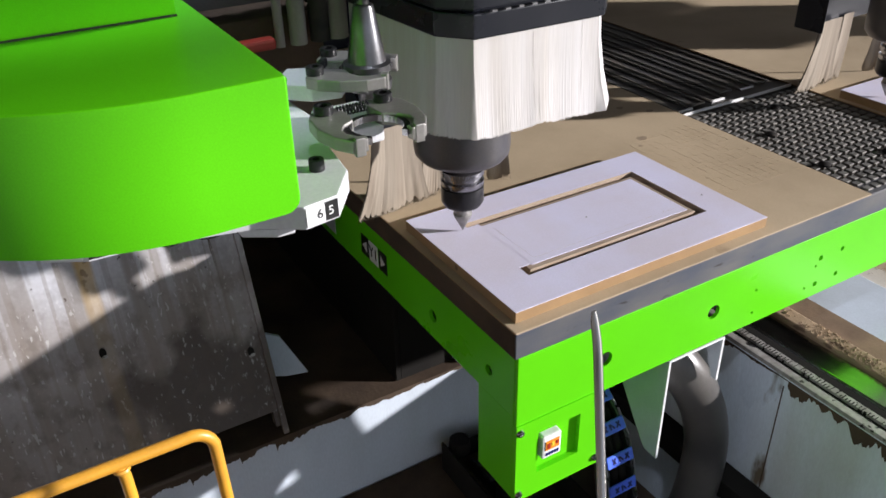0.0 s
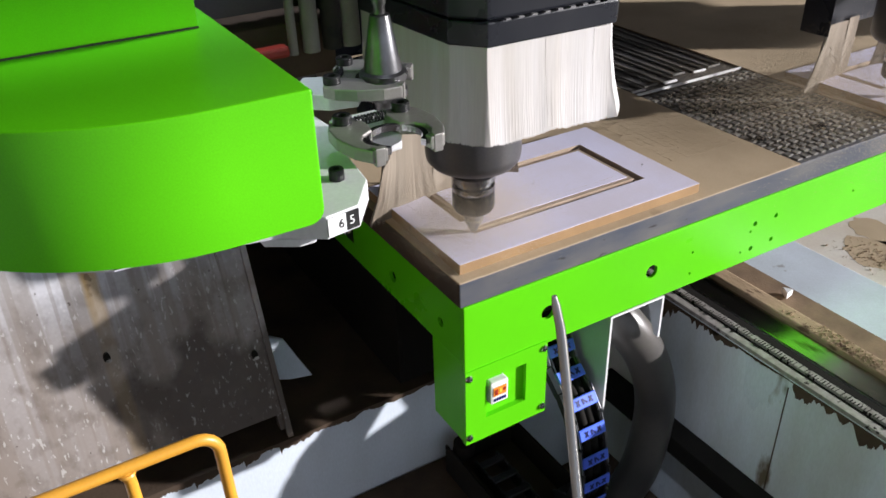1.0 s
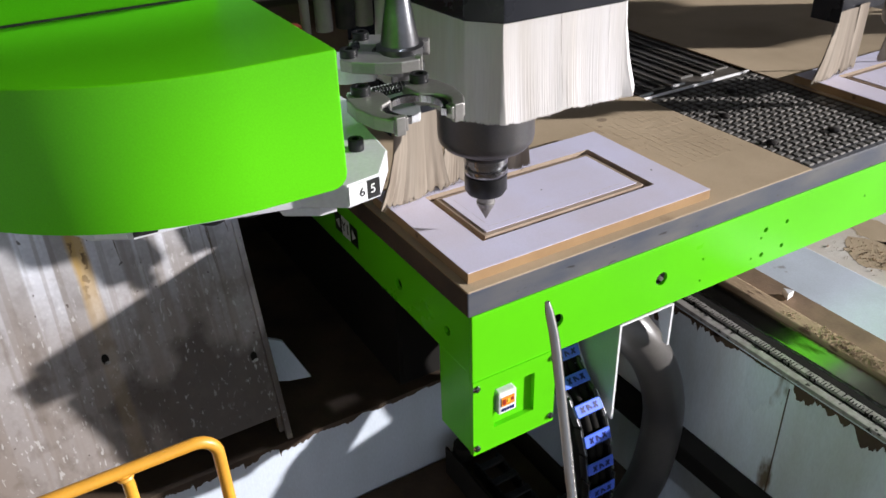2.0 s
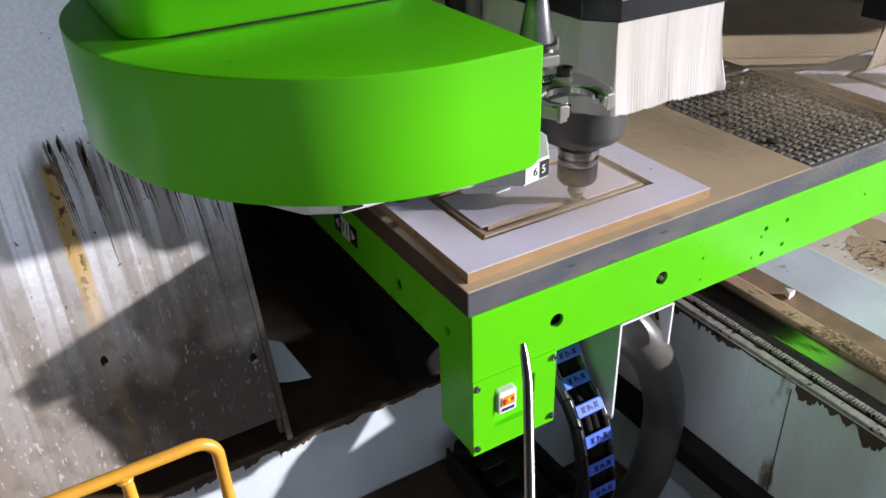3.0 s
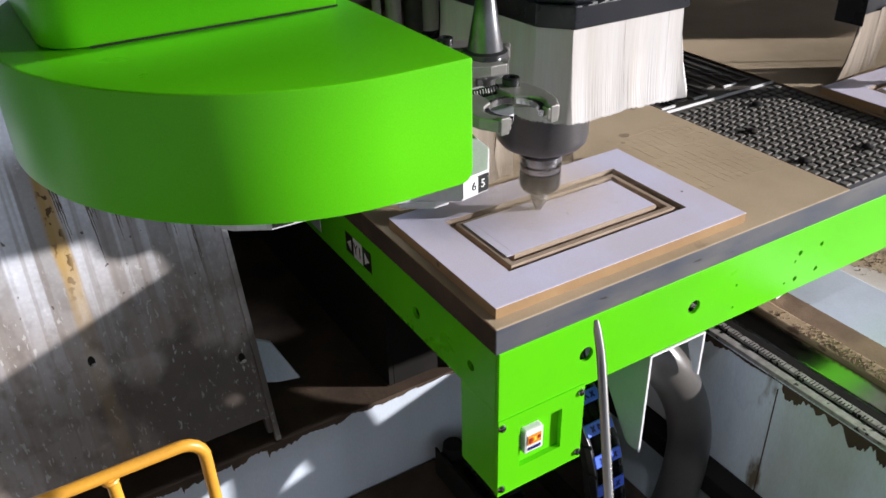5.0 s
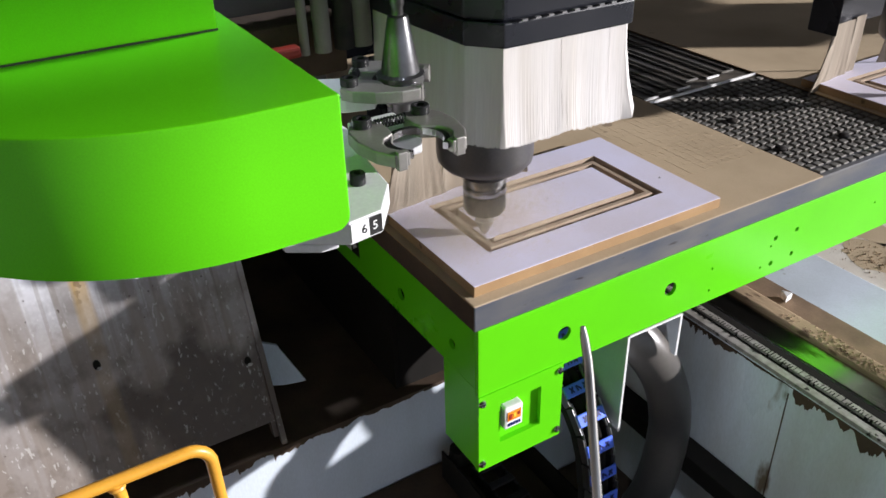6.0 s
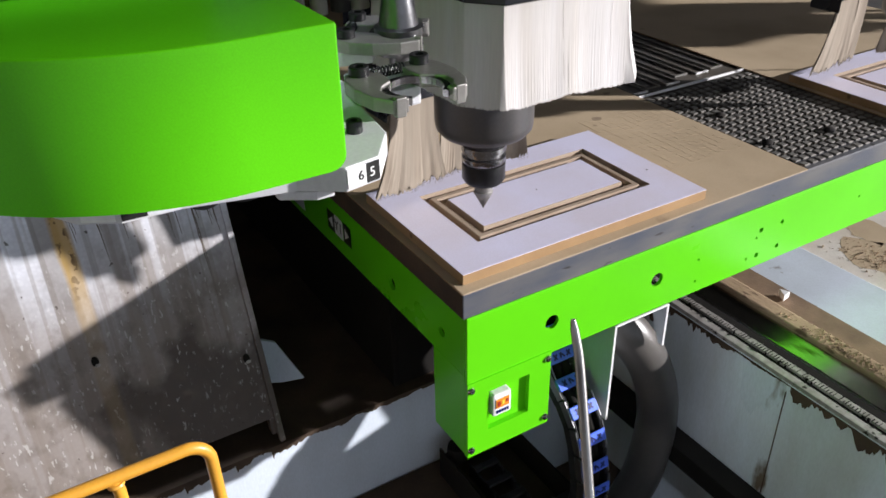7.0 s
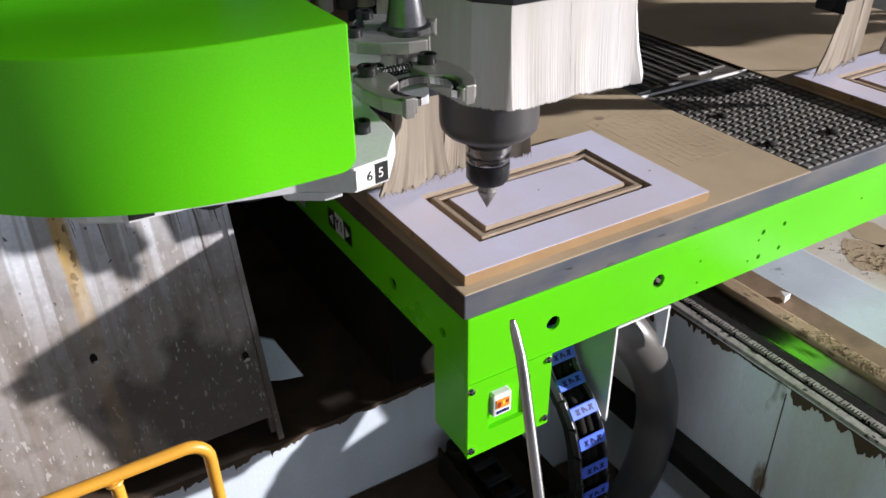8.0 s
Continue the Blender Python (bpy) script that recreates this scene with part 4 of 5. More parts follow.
for p in panels:
    uncut_skin(p, GX0, GX0 + 0.0205, GY0 + 0.0225, GY1 - 0.012, "y", 0.0, 1.2, 7, True)
    uncut_skin(p, GX0 + 0.0200, GX1 - 0.0200, GY0 + 0.0200, GY0 + 0.0332, "x", 2.3, 3.45, 14)
    uncut_skin(p, GX1 - 0.0332, GX1 - 0.0200, GY0 + 0.0332, GY1 - 0.0200, "y", 3.6, 4.25, 6)
    uncut_skin(p, GX0 + 0.0332, GX1 - 0.0332, GY1 - 0.0332, GY1 - 0.0200, "x", 4.3, 5.6, 12, True)
    uncut_skin(p, GX0 + 0.0200, GX0 + 0.0332, GY0 + 0.0332, GY1 - 0.0200, "y", 5.6, 6.2, 6, True)


# ---- router heads ----
def curtain(points, z_top, z_bot, flare, seed, jag=0.008, wave=0.004, centre=(0.095, 0.09), bow=0.004, loose=1500, pitch=0.0016, side=0.0, fan=0.0):
    """A hanging brush along an open line: a dense pleated body with ragged ends, and fine loose strands before it."""
    rnd = random.Random(seed)
    c = Vector((*centre, 0))
    vs, fs = [], []
    line = [Vector((x, y, 0)) for x, y in points]
    mid, spread = (line[0] + line[-1]) / 2, fan / (line[-1] - line[0]).length
    for layer in range(2):
        prev = None
        for a, b in zip(line, line[1:]):
            d = (b - a).normalized()
            out = Vector((d.y, -d.x, 0))
            if out.dot((a + b) / 2 - c) < 0:
                out = -out
            n = max(2, int((b - a).length / pitch))
            for k in range(n + 1):
                p = a + (b - a) * (k / n)
                w = math.sin(p.x * 55 + p.y * 47 + seed) * 0.6 + math.sin(p.x * 131 - p.y * 117) * 0.4
                ruffle = rnd.uniform(-0.000010, 0.000010) - 0.0030 * layer
                zb = z_bot + wave * w + rnd.random() * jag + 0.004 * layer
                base = len(vs)
                for f in (0.0, 0.35, 0.7, 1.0):
                    q = p + out * ((flare + side * max(0.0, out.x)) * f * f + ruffle * (0.4 + 0.6 * f) + bow * w * f) + d * (rnd.uniform(-0.0003, 0.0003) * f) + (p - mid) * spread * f * f
                    vs.append((q.x, q.y, z_top + (zb - z_top) * f))
                if prev is not None:
                    for g in range(3):
                        fs.append((prev + g, base + g, base + g + 1, prev + g + 1))
                prev = base
    for a, b in zip(line, line[1:]):
        d = (b - a).normalized()
        out = Vector((d.y, -d.x, 0))
        if out.dot((a + b) / 2 - c) < 0:
            out = -out
        n = int((b - a).length * loose)
        for k in range(n):
            p = a + (b - a) * rnd.random()
            w = math.sin(p.x * 55 + p.y * 47 + seed) * 0.6 + math.sin(p.x * 131 - p.y * 117) * 0.4
            lean = out * (flare + side * max(0.0, out.x) + 0.0002 + bow * w + rnd.gauss(0, 0.0003)) + d * rnd.gauss(0, 0.0022) + (p - mid) * spread
            zb = z_bot + wave * w + rnd.uniform(-0.3, 0.8) * jag
            base = len(vs)
            r0 = rnd.uniform(0.00012, 0.00022)
            for f, r in ((0.0, r0), (0.5, r0), (1.0, r0 * 0.6)):
                q = p + out * 0.0002 + lean * f * f
                z = z_top + (zb - z_top) * f
                for g in range(3):
                    an = 2.1 * g + k
                    vs.append((q.x + r * math.cos(an), q.y + r * math.sin(an), z))
            for t in (0, 3):
                for g in range(3):
                    fs.append((base + t + g, base + t + (g + 1) % 3, base + t + 3 + (g + 1) % 3, base + t + 3 + g))
    bm = bmesh.new()
    me = bpy.data.meshes.new("tmp")
    me.from_pydata(vs, [], fs)
    bm.from_mesh(me)
    bpy.data.meshes.remove(me)
    return bm


HOOD = [(-0.030, 0.185), (-0.0163, -0.020), (0.0125, -0.0555), (0.190, -0.0605), (0.215, -0.035), (0.222, 0.185)]
AX, AY = 0.087, 0.092


def socket_bolt(name, at, r, h, parent, axis=None):
    bm = lathe([(0, 0), (r, 0), (r, h * 0.9), (r * 0.93, h), (r * 0.5, h), (r * 0.48, h * 0.55), (0, h * 0.55)], 24)
    bmesh.ops.translate(bm, vec=at, verts=bm.verts)
    return part(name, bm, M_BLACKBOLT, parent, "black socket head bolt", shade=True)


def gripper(parent, at, turn, tool):
    """Spring-jaw tool fork: two plate arms on pivot bolts, a spring between their tails and a half-round seat."""
    m = pose(*at, 0, 0, turn)
    hold = None

    def put(name, bm, material, label="", shade=False):
        bmesh.ops.transform(bm, matrix=m, verts=bm.verts)
        return part(name, bm, material, hold or parent, label, shade)
    # local frame: the fork opens along +x
    arm = [(0.67 * x, 1.16 * y) for x, y in [(-0.030, 0.014), (-0.026, 0.034), (-0.006, 0.040), (0.028, 0.042), (0.066, 0.038), (0.090, 0.030), (0.092, 0.018), (0.080, 0.0165), (0.078, 0.022), (0.064, 0.027),
           (0.050, 0.027), (0.036, 0.022), (0.026, 0.012), (0.010, 0.010), (-0.010, 0.010)]]
    hold = put("tool_gripper", prism([(-0.055, -0.024), (-0.015, -0.030), (0.012, -0.018), (0.012, 0.018), (-0.015, 0.030), (-0.055, 0.024)], -0.0172, -0.0006, 0.002), M_ALU, "steel spring-jaw tool gripper")
    put("jaw", prism(arm, 0, 0.012, 0.0015), M_GRIP)
    put("jaw", prism([(x, -y) for x, y in reversed(arm)], 0, 0.012, 0.0015), M_GRIP)
    seat = [(0.036 + r * math.cos(a), r * math.sin(a)) for r, s in ((0.0285, 1), (0.0235, -1)) for a in [s * q for q in np.linspace(-2.5 + math.pi * 0, 2.5, 26)]]
    bm = prism([(0.036 - (x - 0.036), y) for x, y in seat], 0.004, 0.010)
    put("seat_ring", bm, M_CHROME)
    coil = [(-0.012 + 0.0042 * math.cos(a), -0.016 + 0.032 * a / 62, 0.010 + 0.0042 * math.sin(a)) for a in np.linspace(0, 62, 160)]
    put("spring", tube(coil, 0.0009, 6), M_BLACKBOLT)
    for s in (1, -1):
        bm = lathe([(0, 0), (0.0088, 0), (0.0088, 0.0068), (0.0080, 0.0078), (0.0046, 0.0078), (0.0044, 0.004), (0, 0.004)], 24, (-0.010, s * 0.0295, 0.0122))
        put("pivot_bolt", bm, M_BLACKBOLT, shade=True)
        bm = slab(0.0555, 0.062, s * 0.028 - 0.0045, s * 0.028 + 0.0045, -0.003, 0.0135, w=0.001)
        put("jaw_tip", bm, M_GRIP)
    if tool:
        bm = lathe([(0, -0.05), (0.010, -0.05), (0.011, -0.012), (0.024, -0.010), (0.024, -0.002), (0.0205, 0.0), (0.0205, 0.006), (0.024, 0.008), (0.024, 0.015), (0.0195, 0.017), (0.0190, 0.020), (0.0105, 0.070),
                    (0.0096, 0.072), (0.0060, 0.073), (0.0055, 0.080), (0.0070, 0.083), (0.0070, 0.088), (0.0045, 0.091), (0, 0.091)], 40, (0.036, 0, 0))
        put("tool_holder", bm, M_TAPER, "tapered steel tool holder", shade=True)


def magazine(head):
    # green magazine cover: flat top, bowed front, straight right face
    cx, cy, r = -0.360, -0.052, 0.260
    plan = [(x, -0.312) for x in (-0.298, -0.2995, -0.3025, -0.306, -0.310)] + [(cx + 0.238 * math.cos(a), cy + r * math.sin(a)) for a in np.linspace(-math.pi / 2, -1.25 * math.pi, 56)] + [(-0.298, 0.132)]
    bm = prism(plan[::-1], 0.4365, 0.536)
    # the lower front corner is rounded off
    for v in bm.verts:
        if v.co.z < 0.45 and v.co.x > -0.3101:
            v.co.z += 0.012 - math.sqrt(max(0.0, 0.012 ** 2 - (v.co.x + 0.310) ** 2))
    bmesh.ops.delete(bm, geom=[f for f in bm.faces if f.normal.z < -0.9], context="FACES_ONLY")
    low = [e for e in bm.edges if all(abs(v.co.x + 0.298) < 1e-4 and abs(v.co.y + 0.312) < 1e-4 for v in e.verts)]
    bmesh.ops.bevel(bm, geom=[e for e in bm.edges if all(v.co.z > 0.53 for v in e.verts)] + low, offset=0.0035, segments=3, profile=0.5, affect="EDGES", clamp_overlap=True)
    bmesh.ops.solidify(bm, geom=bm.faces[:], thickness=0.003)
    cover = part("magazine_cover", bm, M_GREEN, head, "glossy bright green sheet metal cover", shade=True)
    plan = [(-0.316, -0.122), (-0.527, -0.122)] + [(-0.527 - 0.035 * math.sin(a), -0.087 - 0.035 * math.cos(a)) for a in (0.3, 0.6, 0.9, 1.2, 1.5)] + [(-0.562, 0.09), (-0.316, 0.09)]
    part("upper_cover", prism(plan[::-1], 0.5365, 0.90, 0.004), M_GREEN, head, "glossy green upper housing", shade=True)
    part("cover_seam", slab(-0.527, -0.317, -0.1235, -0.1225, 0.5364, 0.5380), M_LABELBLACK, head)
    # disc with faceted rim and number labels
    disc_c = (-0.360, -0.052)
    rim = [(-0.205, 0.0), (-0.200, -0.10), (-0.2154, -0.166), (-0.2235, -0.225), (-0.250, -0.263), (-0.281, -0.268), (-0.312, -0.246), (-0.395, -0.226), (-0.437, -0.224), (-0.465, -0.208), (-0.50, -0.15), (-0.52, -0.05), (-0.48, 0.06), (-0.25, 0.06)][::-1]
    disc = part("magazine_disc", prism(rim, 0.394, 0.4145, 0.0012), M_ALU, head, "pale machined aluminium tool disc")
    part("disc_hub", lathe([(0.03, 0.415), (0.07, 0.415), (0.07, 0.52), (0.03, 0.52)], 28, (*disc_c, 0)), M_GRIP, disc, shade=True)
    gripper(head, (-0.187, -0.176, 0.4320), -90, False)
    gripper(head, (-0.160, -0.060, 0.4375), -37, True)
    # number labels on the rim facet
    for (u0, u1), m in (((-0.0150, 0.0020), M_LABEL), ((0.0022, 0.0145), M_LABELBLACK)):
        bm = slab(u0, u1, -0.0006, 0.0, -0.008, 0.008)
        bmesh.ops.transform(bm, matrix=pose(-0.2655, -0.2664, 0.4045, 0, 0, 9), verts=bm.verts)
        part("number_label", bm, m, disc)
    for text, u, m, size in (("6", 0.0012, M_LABELBLACK, 0.011), ("5", 0.0115, M_LABEL, 0.011)):
        cu = bpy.data.curves.new("digit", "FONT")
        cu.body, cu.size, cu.extrude, cu.align_x, cu.align_y = text, size, 0.0002, "CENTER", "CENTER"
        tmp = new("digit", cu)
        me = bpy.data.meshes.new_from_object(tmp)
        bpy.data.objects.remove(tmp)
        me.materials.append(m)
        piece("digit", me, disc, pose(-0.2655, -0.2664, 0.4045, 0, 0, 9) @ pose(u - 0.004, -0.0009, 0, 90, 0, 0))
    for x, y in ((-0.245, -0.2105), (-0.268, -0.205)):
        socket_bolt("disc_bolt", (x, y, 0.4147), 0.0068, 0.010, disc)
    part("rim_block", prism([(-0.325, -0.238), (-0.300, -0.254), (-0.285, -0.254), (-0.285, -0.230), (-0.325, -0.228)], 0.386, 0.3938, 0.002), M_ALU, disc)
    for x, y, w, m in ((-0.451, -0.2160, 0.012, M_LABEL), (-0.428, -0.2244, 0.009, M_LABELBLACK)):
        bm = slab(-w, w, -0.0016, -0.0004, -0.008, 0.008)
        bmesh.ops.transform(bm, matrix=pose(x, y, 0.4045, 0, 0, -29.7 if w > 0.011 else -2.7), verts=bm.verts)
        part("number_label", bm, m, disc)
    for x, y, rr in ((-0.375, -0.212, 0.012), (-0.345, -0.215, 0.014)):
        part("stored_tool", lathe([(0, 0.3845), (rr * 0.5, 0.3845), (rr * 0.5, 0.387), (rr, 0.388), (rr, 0.3935), (0, 0.3935)], 20, (x, y, 0)), M_BLACKBOLT, disc, shade=True)
    part("sensor_pin", lathe([(0, 0), (0.002, 0), (0.002, 0.018), (0.001, 0.022), (0, 0.022)], 10, (-0.228, -0.030, 0.4150)), M_LABEL, disc)
    part("red_valve", slab(-0.185, -0.135, 0.17, 0.19, 0.402, 0.416, w=0.004), M_RED, head)
    # carriage behind: grey panel, cream pneumatic columns, dark plate
    part("carriage_panel", slab(-0.48, -0.135, 0.200, 0.215, 0.487, 0.93, w=0.002), M_GREYPANEL, head)
    part("carriage_plate", slab(-0.48, -0.052, 0.30, 0.33, 0.28, 0.93), M_DARKSTEEL, head)
    part("valve_block", slab(-0.31, -0.052, 0.217, 0.298, 0.356, 0.432, w=0.006), M_DIRT, head, "dark brown dusty valve block")
    for x, rr, m in ((-0.100, 0.011, M_CREAM), (-0.070, 0.013, M_GASKET), (-0.045, 0.014, M_CREAM), (-0.125, 0.006, M_CREAM)):
        part("air_cylinder", lathe([(0, 0.40), (rr, 0.40), (rr, 0.62), (rr * 1.3, 0.63), (rr * 1.3, 0.93), (0, 0.93)], 18, (x, 0.185, 0)), m, head, shade=True)


def spindle_unit(head):
    part("carriage_back", slab(-0.05, 0.26, 0.25, 0.34, 0.36, 1.42, w=0.004), M_BLACK, head)
    # dust hood: black chamfered skirt with a thicker lower rim
    hood = part("dust_hood", prism(HOOD, 0.473, 0.80, 0.004), M_BLACK, head, "gloss black dust hood")
    c = Vector((AX, AY))
    grow = [tuple(Vector(p) + (Vector(p) - c).normalized() * 0.004) for p in HOOD]
    part("hood_rim", prism(grow, 0.4445, 0.4725, 0.002), M_BLACK, hood)
    bm = bmesh.new()
    for i in range(9):
        x = 0.03 + 0.018 * i
        box(bm, x, x + 0.007, -0.0655, -0.0615, 0.4735, 0.4755)
    part("rim_clip", bm, M_STEEL, hood)
    shrink = [tuple(Vector(p) - (Vector(p) - c).normalized() * 0.003) for p in HOOD]
    part("front_brush", curtain(shrink, 0.452, 0.324, 0.007, 11, bow=0.0012, loose=14, pitch=0.0006, jag=0.0034, wave=0.0025, side=0.015), M_BRISTLE, hood, "long white nylon bristles with a ragged end", shade=True, kind="stuff")
    part("brush_backing", prism([tuple(Vector(p) - (Vector(p) - c).normalized() * 0.016) for p in HOOD], 0.345, 0.4440), M_BRISTLE, hood)
    bar = part("rear_brush_bar", prism([(-0.008, 0.195), (0.004, 0.222), (0.052, 0.236), (0.238, 0.240), (0.262, 0.226), (0.262, 0.262), (-0.010, 0.262)][::-1], 0.226, 0.355, 0.002), M_BLACK, hood)
    tufts = (([(0.006, 0.212), (0.030, 0.220), (0.060, 0.223), (0.088, 0.224)], 17, 0.050), ([(0.104, 0.232), (0.120, 0.234), (0.138, 0.234)], 19, 0.016), ([(0.232, 0.232), (0.244, 0.228), (0.252, 0.220)], 23, 0.012))
    for line, seed, fan in tufts:
        part("rear_brush", curtain(line, 0.240, 0.092, 0.010, seed, jag=0.010, wave=0.004, bow=0.003, loose=3800, fan=fan), M_BROWNBRISTLE, bar, "dusty tan bristles bent outwards", shade=True, kind="stuff")
    # spindle
    sp = part("spindle_nose", lathe([(0, 0.226), (0.034, 0.226), (0.052, 0.228), (0.060, 0.232), (0.0665, 0.240), (0.068, 0.250), (0.068, 0.40), (0, 0.40)], 56, (AX, AY, 0)), M_DARKSTEEL, head, "dark grey steel spindle", shade=True)
    part("tool_flange", lathe([(0, 0.186), (0.0290, 0.186), (0.0312, 0.189), (0.0312, 0.196), (0.0272, 0.198), (0.0272, 0.203), (0.0318, 0.205), (0.0318, 0.213), (0.028, 0.216), (0.028, 0.2255), (0, 0.2255)], 48, (AX, AY, 0)), M_CHROME, sp, shade=True)
    part("collet_nut", lathe([(0, 0.1535), (0.021, 0.1535), (0.027, 0.1555), (0.0308, 0.162), (0.0308, 0.1855), (0, 0.1855)], 48, (AX, AY, 0)), M_BLACKBOLT, sp, shade=True)
    bm = lathe([(0, 0.1530), (0.0125, 0.1530), (0.0125, 0.141), (0.0140, 0.1395), (0.0135, 0.136), (0.0, 0.110)], 20, (AX, AY, 0))
    part("cutter", bm, M_GRIP, sp, "steel V-groove cutter", shade=True)


heads = [thing("router_head", "green covered tool magazine and brush-skirted routing spindle on one carriage", "router head", (0, 0, 0), "router heads")]
magazine(heads[0])
spindle_unit(heads[0])
heads.append(thing("router_head", "brush-skirted routing spindle in a black hood", "router head", (1, 0, 0), "router heads"))
spindle_unit(heads[1])
heads.append(copy_thing(heads[1], Matrix.Translation((2.0, 0, 0))))

# ---- sawdust in the air round the cutters ----
M_AIRDUST = mat("airborne_sawdust", (0.62, 0.52, 0.38), 0.95, 0, (0.50, 0.41, 0.29), 30, 0.6)


def dust_cloud(seed, count, centre, spread, reach, fine):
    """Fine sawdust grains, thick in the middle and thin at the rim."""
    rng = np.random.default_rng(seed)
    p = rng.normal(0, 1, (3 * count, 3)) * spread
    p = p[(np.abs(p) < reach).all(axis=1)][:count] + centre
    n = len(p)
    grain = np.array([(math.cos(2.09 * k), math.sin(2.09 * k), -0.4) for k in range(3)] + [(0, 0, 1)])
    size = rng.uniform(0.55 * fine, fine, (n, 1, 1))
    turn = rng.uniform(0, 6.28, n)
    c, q = np.cos(turn)[:, None], np.sin(turn)[:, None]
    g = np.stack((grain[:, 0] * c - grain[:, 1] * q, grain[:, 0] * q + grain[:, 1] * c, np.repeat(grain[None, :, 2], n, 0)), axis=2)
    verts = (p[:, None, :] + g * size).reshape(-1, 3)
    faces = (np.arange(n)[:, None, None] * 4 + np.array([(0, 2, 1), (0, 1, 3), (1, 2, 3), (2, 0, 3)])).reshape(-1, 3)
    me = bpy.data.meshes.new("sawdust_cloud")
    me.from_pydata(verts.tolist(), [], faces.tolist())
    me.materials.append(M_AIRDUST)
    return tagged(new("sawdust_cloud", me), "fine tan sawdust whirling round the cutter", "sawdust", "sawdust clouds", "stuff")


clouds = [dust_cloud(41, 230000, (AX, AY, 0.105), (0.075, 0.060, 0.032), (0.105, 0.11, 0.06), 0.00024),
          dust_cloud(43, 105000, (AX, AY + 0.04, 0.115), (0.150, 0.120, 0.045), (0.40, 0.30, 0.12), 0.00062)]
# lift of the near cloud: down while its cutter works, drawn up into the dust hood when it stops; the far one drifts along the table
CLOUD_LIFT = [(0.0, 0.36), (0.2, 0.33), (0.45, 0.06), (0.7, 0.0), (1.25, 0.0), (1.45, 0.10), (1.65, 0.36), (2.2, 0.36), (2.5, 0.0), (5.9, 0.0), (6.15, 0.02), (6.35, 0.16), (6.55, 0.36), (8.0, 0.36)]
DRIFT = [(0.0, 0.9), (0.4, 0.55), (0.8, -0.14), (1.1, -0.16), (1.5, 0.5), (1.9, 0.9), (2.3, 0.5), (2.8, -0.30), (3.5, -0.50), (4.0, -0.46), (4.5, -0.34), (5.2, 0.5), (5.8, 0.9), (8.0, 0.9)]

# gantry beam that the heads ride on
gantry = thing("gantry", "dark painted steel gantry beam on two columns", "gantry", (0, 0.5, -0.80))
part("beam", slab(-1.6, 3.6, -0.155, 0.15, 2.15, 2.40, w=0.01), M_DARKSTEEL, gantry)
part("column", slab(-1.6, -1.45, -0.15, 0.15, 0.0, 2.148, w=0.01), M_BED, gantry)
part("column", slab(3.45, 3.6, -0.15, 0.15, 0.0, 2.148, w=0.01), M_BED, gantry)

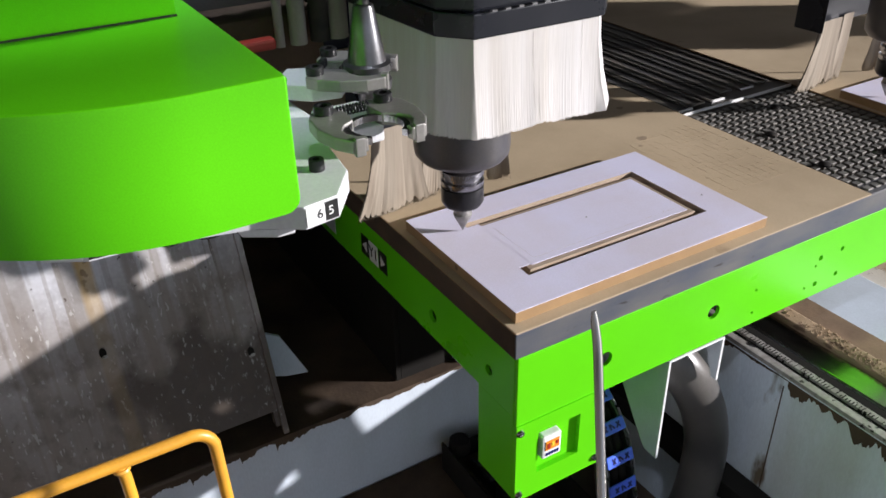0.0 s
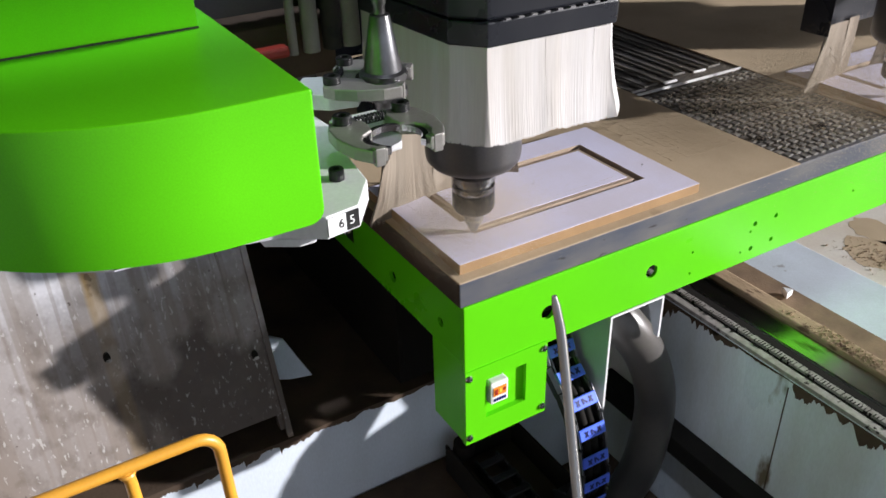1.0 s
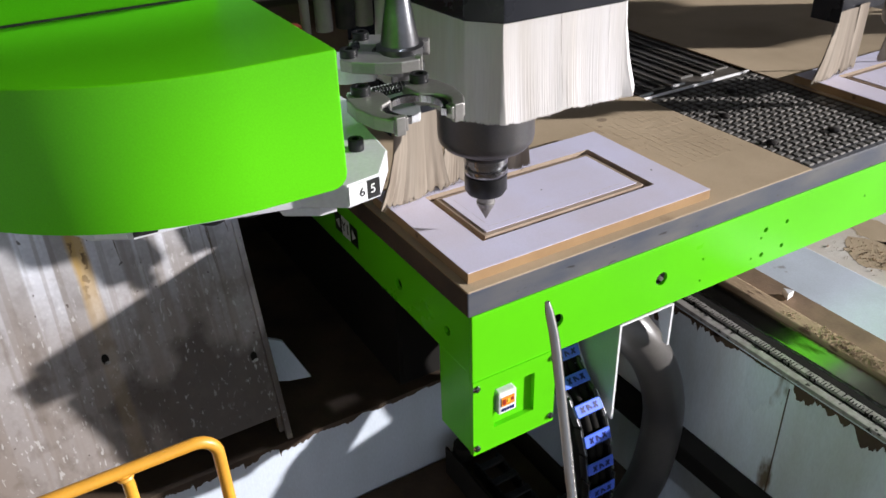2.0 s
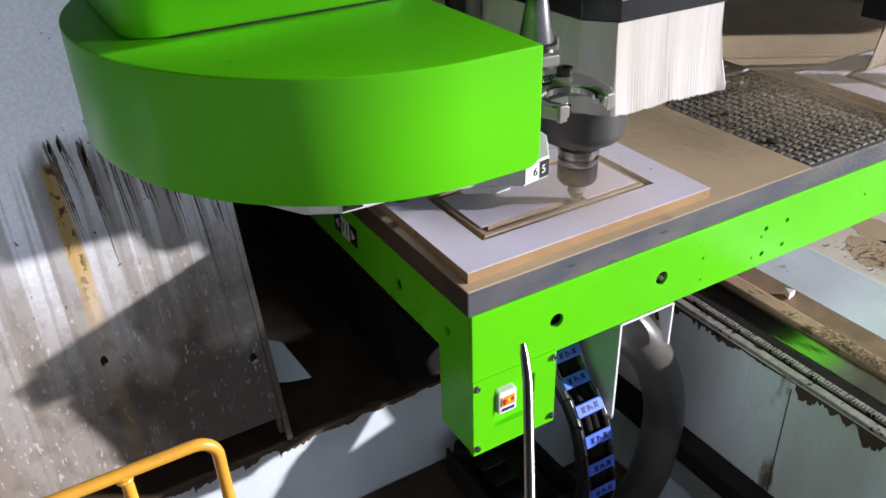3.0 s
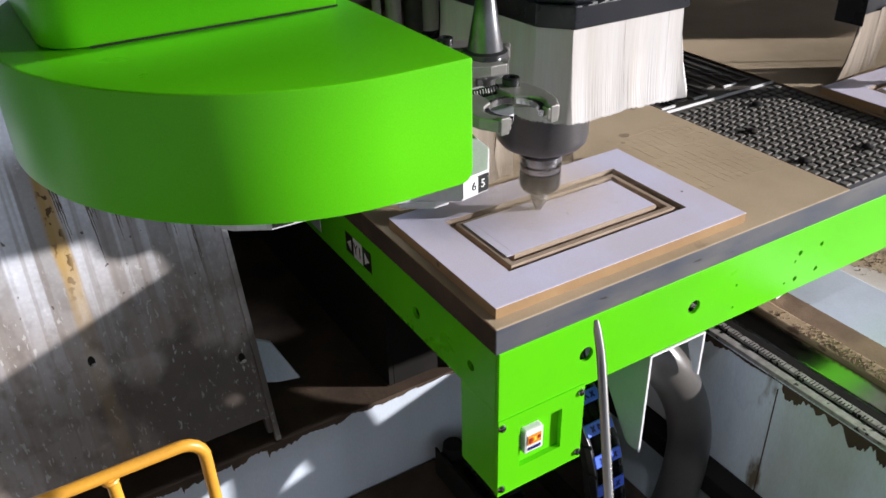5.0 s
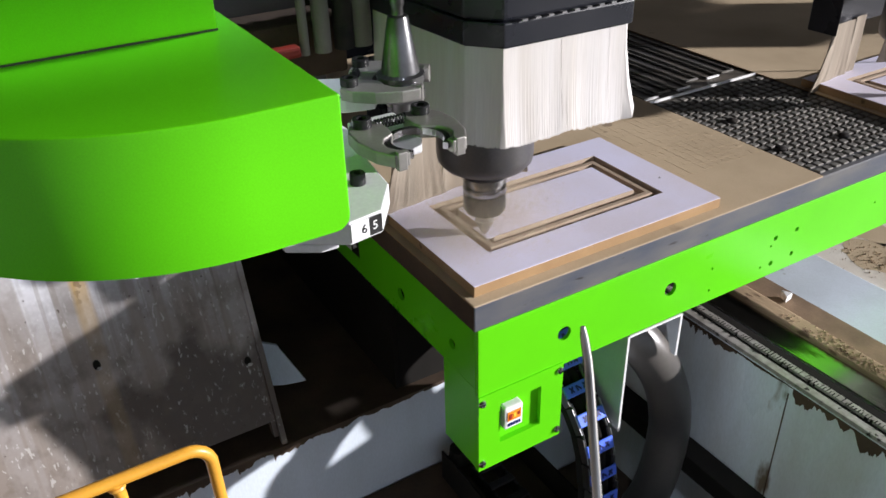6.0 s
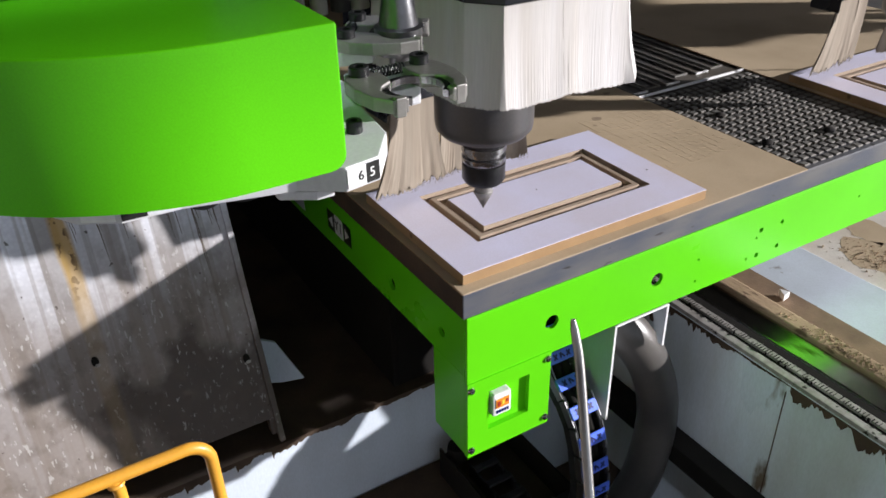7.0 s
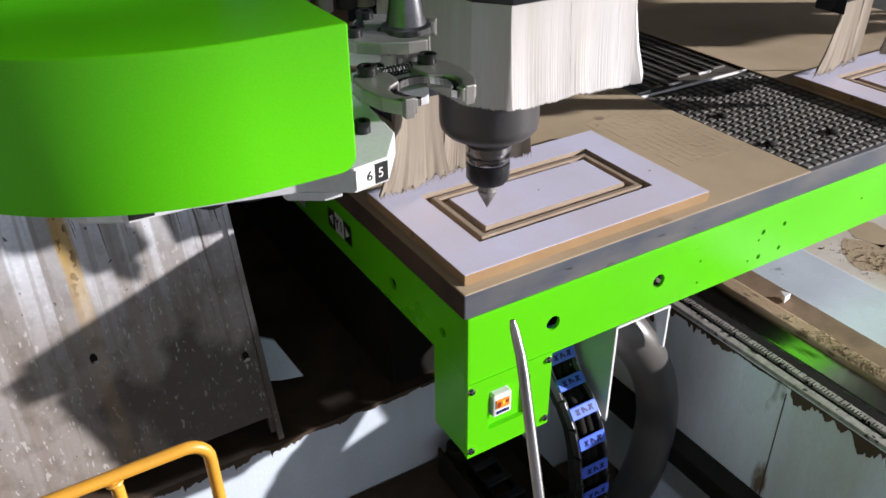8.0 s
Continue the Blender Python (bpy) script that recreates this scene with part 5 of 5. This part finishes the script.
# ---- steel rod swung in front of the table ----
rod = thing("steel_rod", "thin bright steel rod with a bent flattened tip", "rod")
part("shaft", tube([(0, 0, -1.05), (0, 0, -0.05), (-0.0006, 0, -0.032), (-0.0045, -0.002, -0.010), (-0.0068, -0.004, 0.0)], [0.0053, 0.0051, 0.0049, 0.0044, 0.0026], 20), M_RODSTEEL, rod, shade=True)
ROD = [(0.0, (-0.013, -0.28, 0.173), (-0.066, -0.37, 0.008)), (0.2, (-0.111, -0.28, 0.231), (-0.143, -0.37, 0.054)), (0.3, (-0.101, -0.28, 0.225), (-0.130, -0.37, 0.047)),
       (0.5, (-0.064, -0.28, 0.206), (-0.100, -0.37, 0.031)), (0.8, (-0.062, -0.28, 0.206), (-0.096, -0.37, 0.030)), (1.2, (-0.089, -0.28, 0.235), (-0.124, -0.37, 0.049)),
       (1.6, (-0.085, -0.28, 0.234), (-0.115, -0.37, 0.044)), (2.8, (-0.083, -0.28, 0.179), (-0.135, -0.37, 0.055)), (3.0, (-0.112, -0.28, 0.178), (-0.172, -0.37, 0.083)),
       (3.2, (-0.084, -0.28, 0.185), (-0.141, -0.37, 0.064)), (3.5, (-0.030, -0.28, 0.189), (-0.084, -0.37, 0.030)), (3.7, (-0.015, -0.28, 0.183), (-0.073, -0.37, 0.023)),
       (4.2, (0.010, -0.28, 0.166), (-0.045, -0.37, 0.009)), (4.7, (0.007, -0.28, 0.165), (-0.044, -0.37, 0.013)), (5.8, (-0.029, -0.28, 0.176), (-0.079, -0.37, 0.034)),
       (6.4, (-0.047, -0.28, 0.190), (-0.089, -0.37, 0.048)), (7.2, (-0.055, -0.28, 0.195), (-0.101, -0.37, 0.054)), (7.3, (-0.087, -0.28, 0.208), (-0.129, -0.37, 0.072)),
       (7.4, (-0.131, -0.28, 0.233), (-0.160, -0.37, 0.091)), (7.5, (-0.155, -0.28, 0.243), (-0.185, -0.37, 0.106)), (7.6, (-0.149, -0.28, 0.237), (-0.176, -0.37, 0.101)),
       (7.7, (-0.143, -0.28, 0.229), (-0.173, -0.37, 0.100)), (7.9, (-0.138, -0.28, 0.228), (-0.166, -0.37, 0.096)), (8.0, (-0.129, -0.28, 0.226), (-0.162, -0.37, 0.093))]


def rod_pose(tip, low):
    up = (Vector(tip) - Vector(low)).normalized()
    side = Vector((1, 0, 0))
    side = (side - up * side.dot(up)).normalized()
    return Matrix.Translation(tip) @ Matrix((side, up.cross(side), up)).transposed().to_4x4()


def motions():
    rows = [(t, Matrix.Translation((0, y, 0))) for t, y in TABLE_Y]
    for ob in (table, *boards):
        walk(ob, rows)
    walk(chains[0], [(t, Matrix.Translation((0, -0.43 * y, 0))) for t, y in TABLE_Y])
    for i, ob in enumerate(panels):
        walk(ob, [(t, Matrix.Translation((PITCH * i, y, 0))) for t, y in TABLE_Y])
    for i, ob in enumerate(heads):
        walk(ob, [(t, Matrix.Translation((1.0 * i + x, 0, z))) for t, x, z in HEAD_XZ])
    def at(rows, t):
        for a, b in zip(rows, rows[1:]):
            if t <= b[0]:
                f = (t - a[0]) / (b[0] - a[0])
                return [p + (q - p) * f for p, q in zip(a[1:], b[1:])]
        return list(rows[-1][1:])
    times = sorted({t for rows in (HEAD_XZ, CLOUD_LIFT, DRIFT) for t, *rest in rows})
    walk(clouds[0], [(t, Matrix.Translation((at(HEAD_XZ, t)[0], 0, at(CLOUD_LIFT, t)[0]))) for t in times])
    walk(clouds[1], [(t, Matrix.Translation((1.0 + at(HEAD_XZ, t)[0] + at(DRIFT, t)[0], 0.0, 0.0))) for t in times])
    walk(rod, [(t, rod_pose(a, b)) for t, a, b in ROD])
    down = Matrix.Translation((0, 0, -0.0125))
    for chip, t in SKINS:
        walk(chip, [(0.0, Matrix.Identity(4)), (max(t - 0.05, 0.02), Matrix.Identity(4)), (t + 0.05, down), (8.0, down)])


motions()
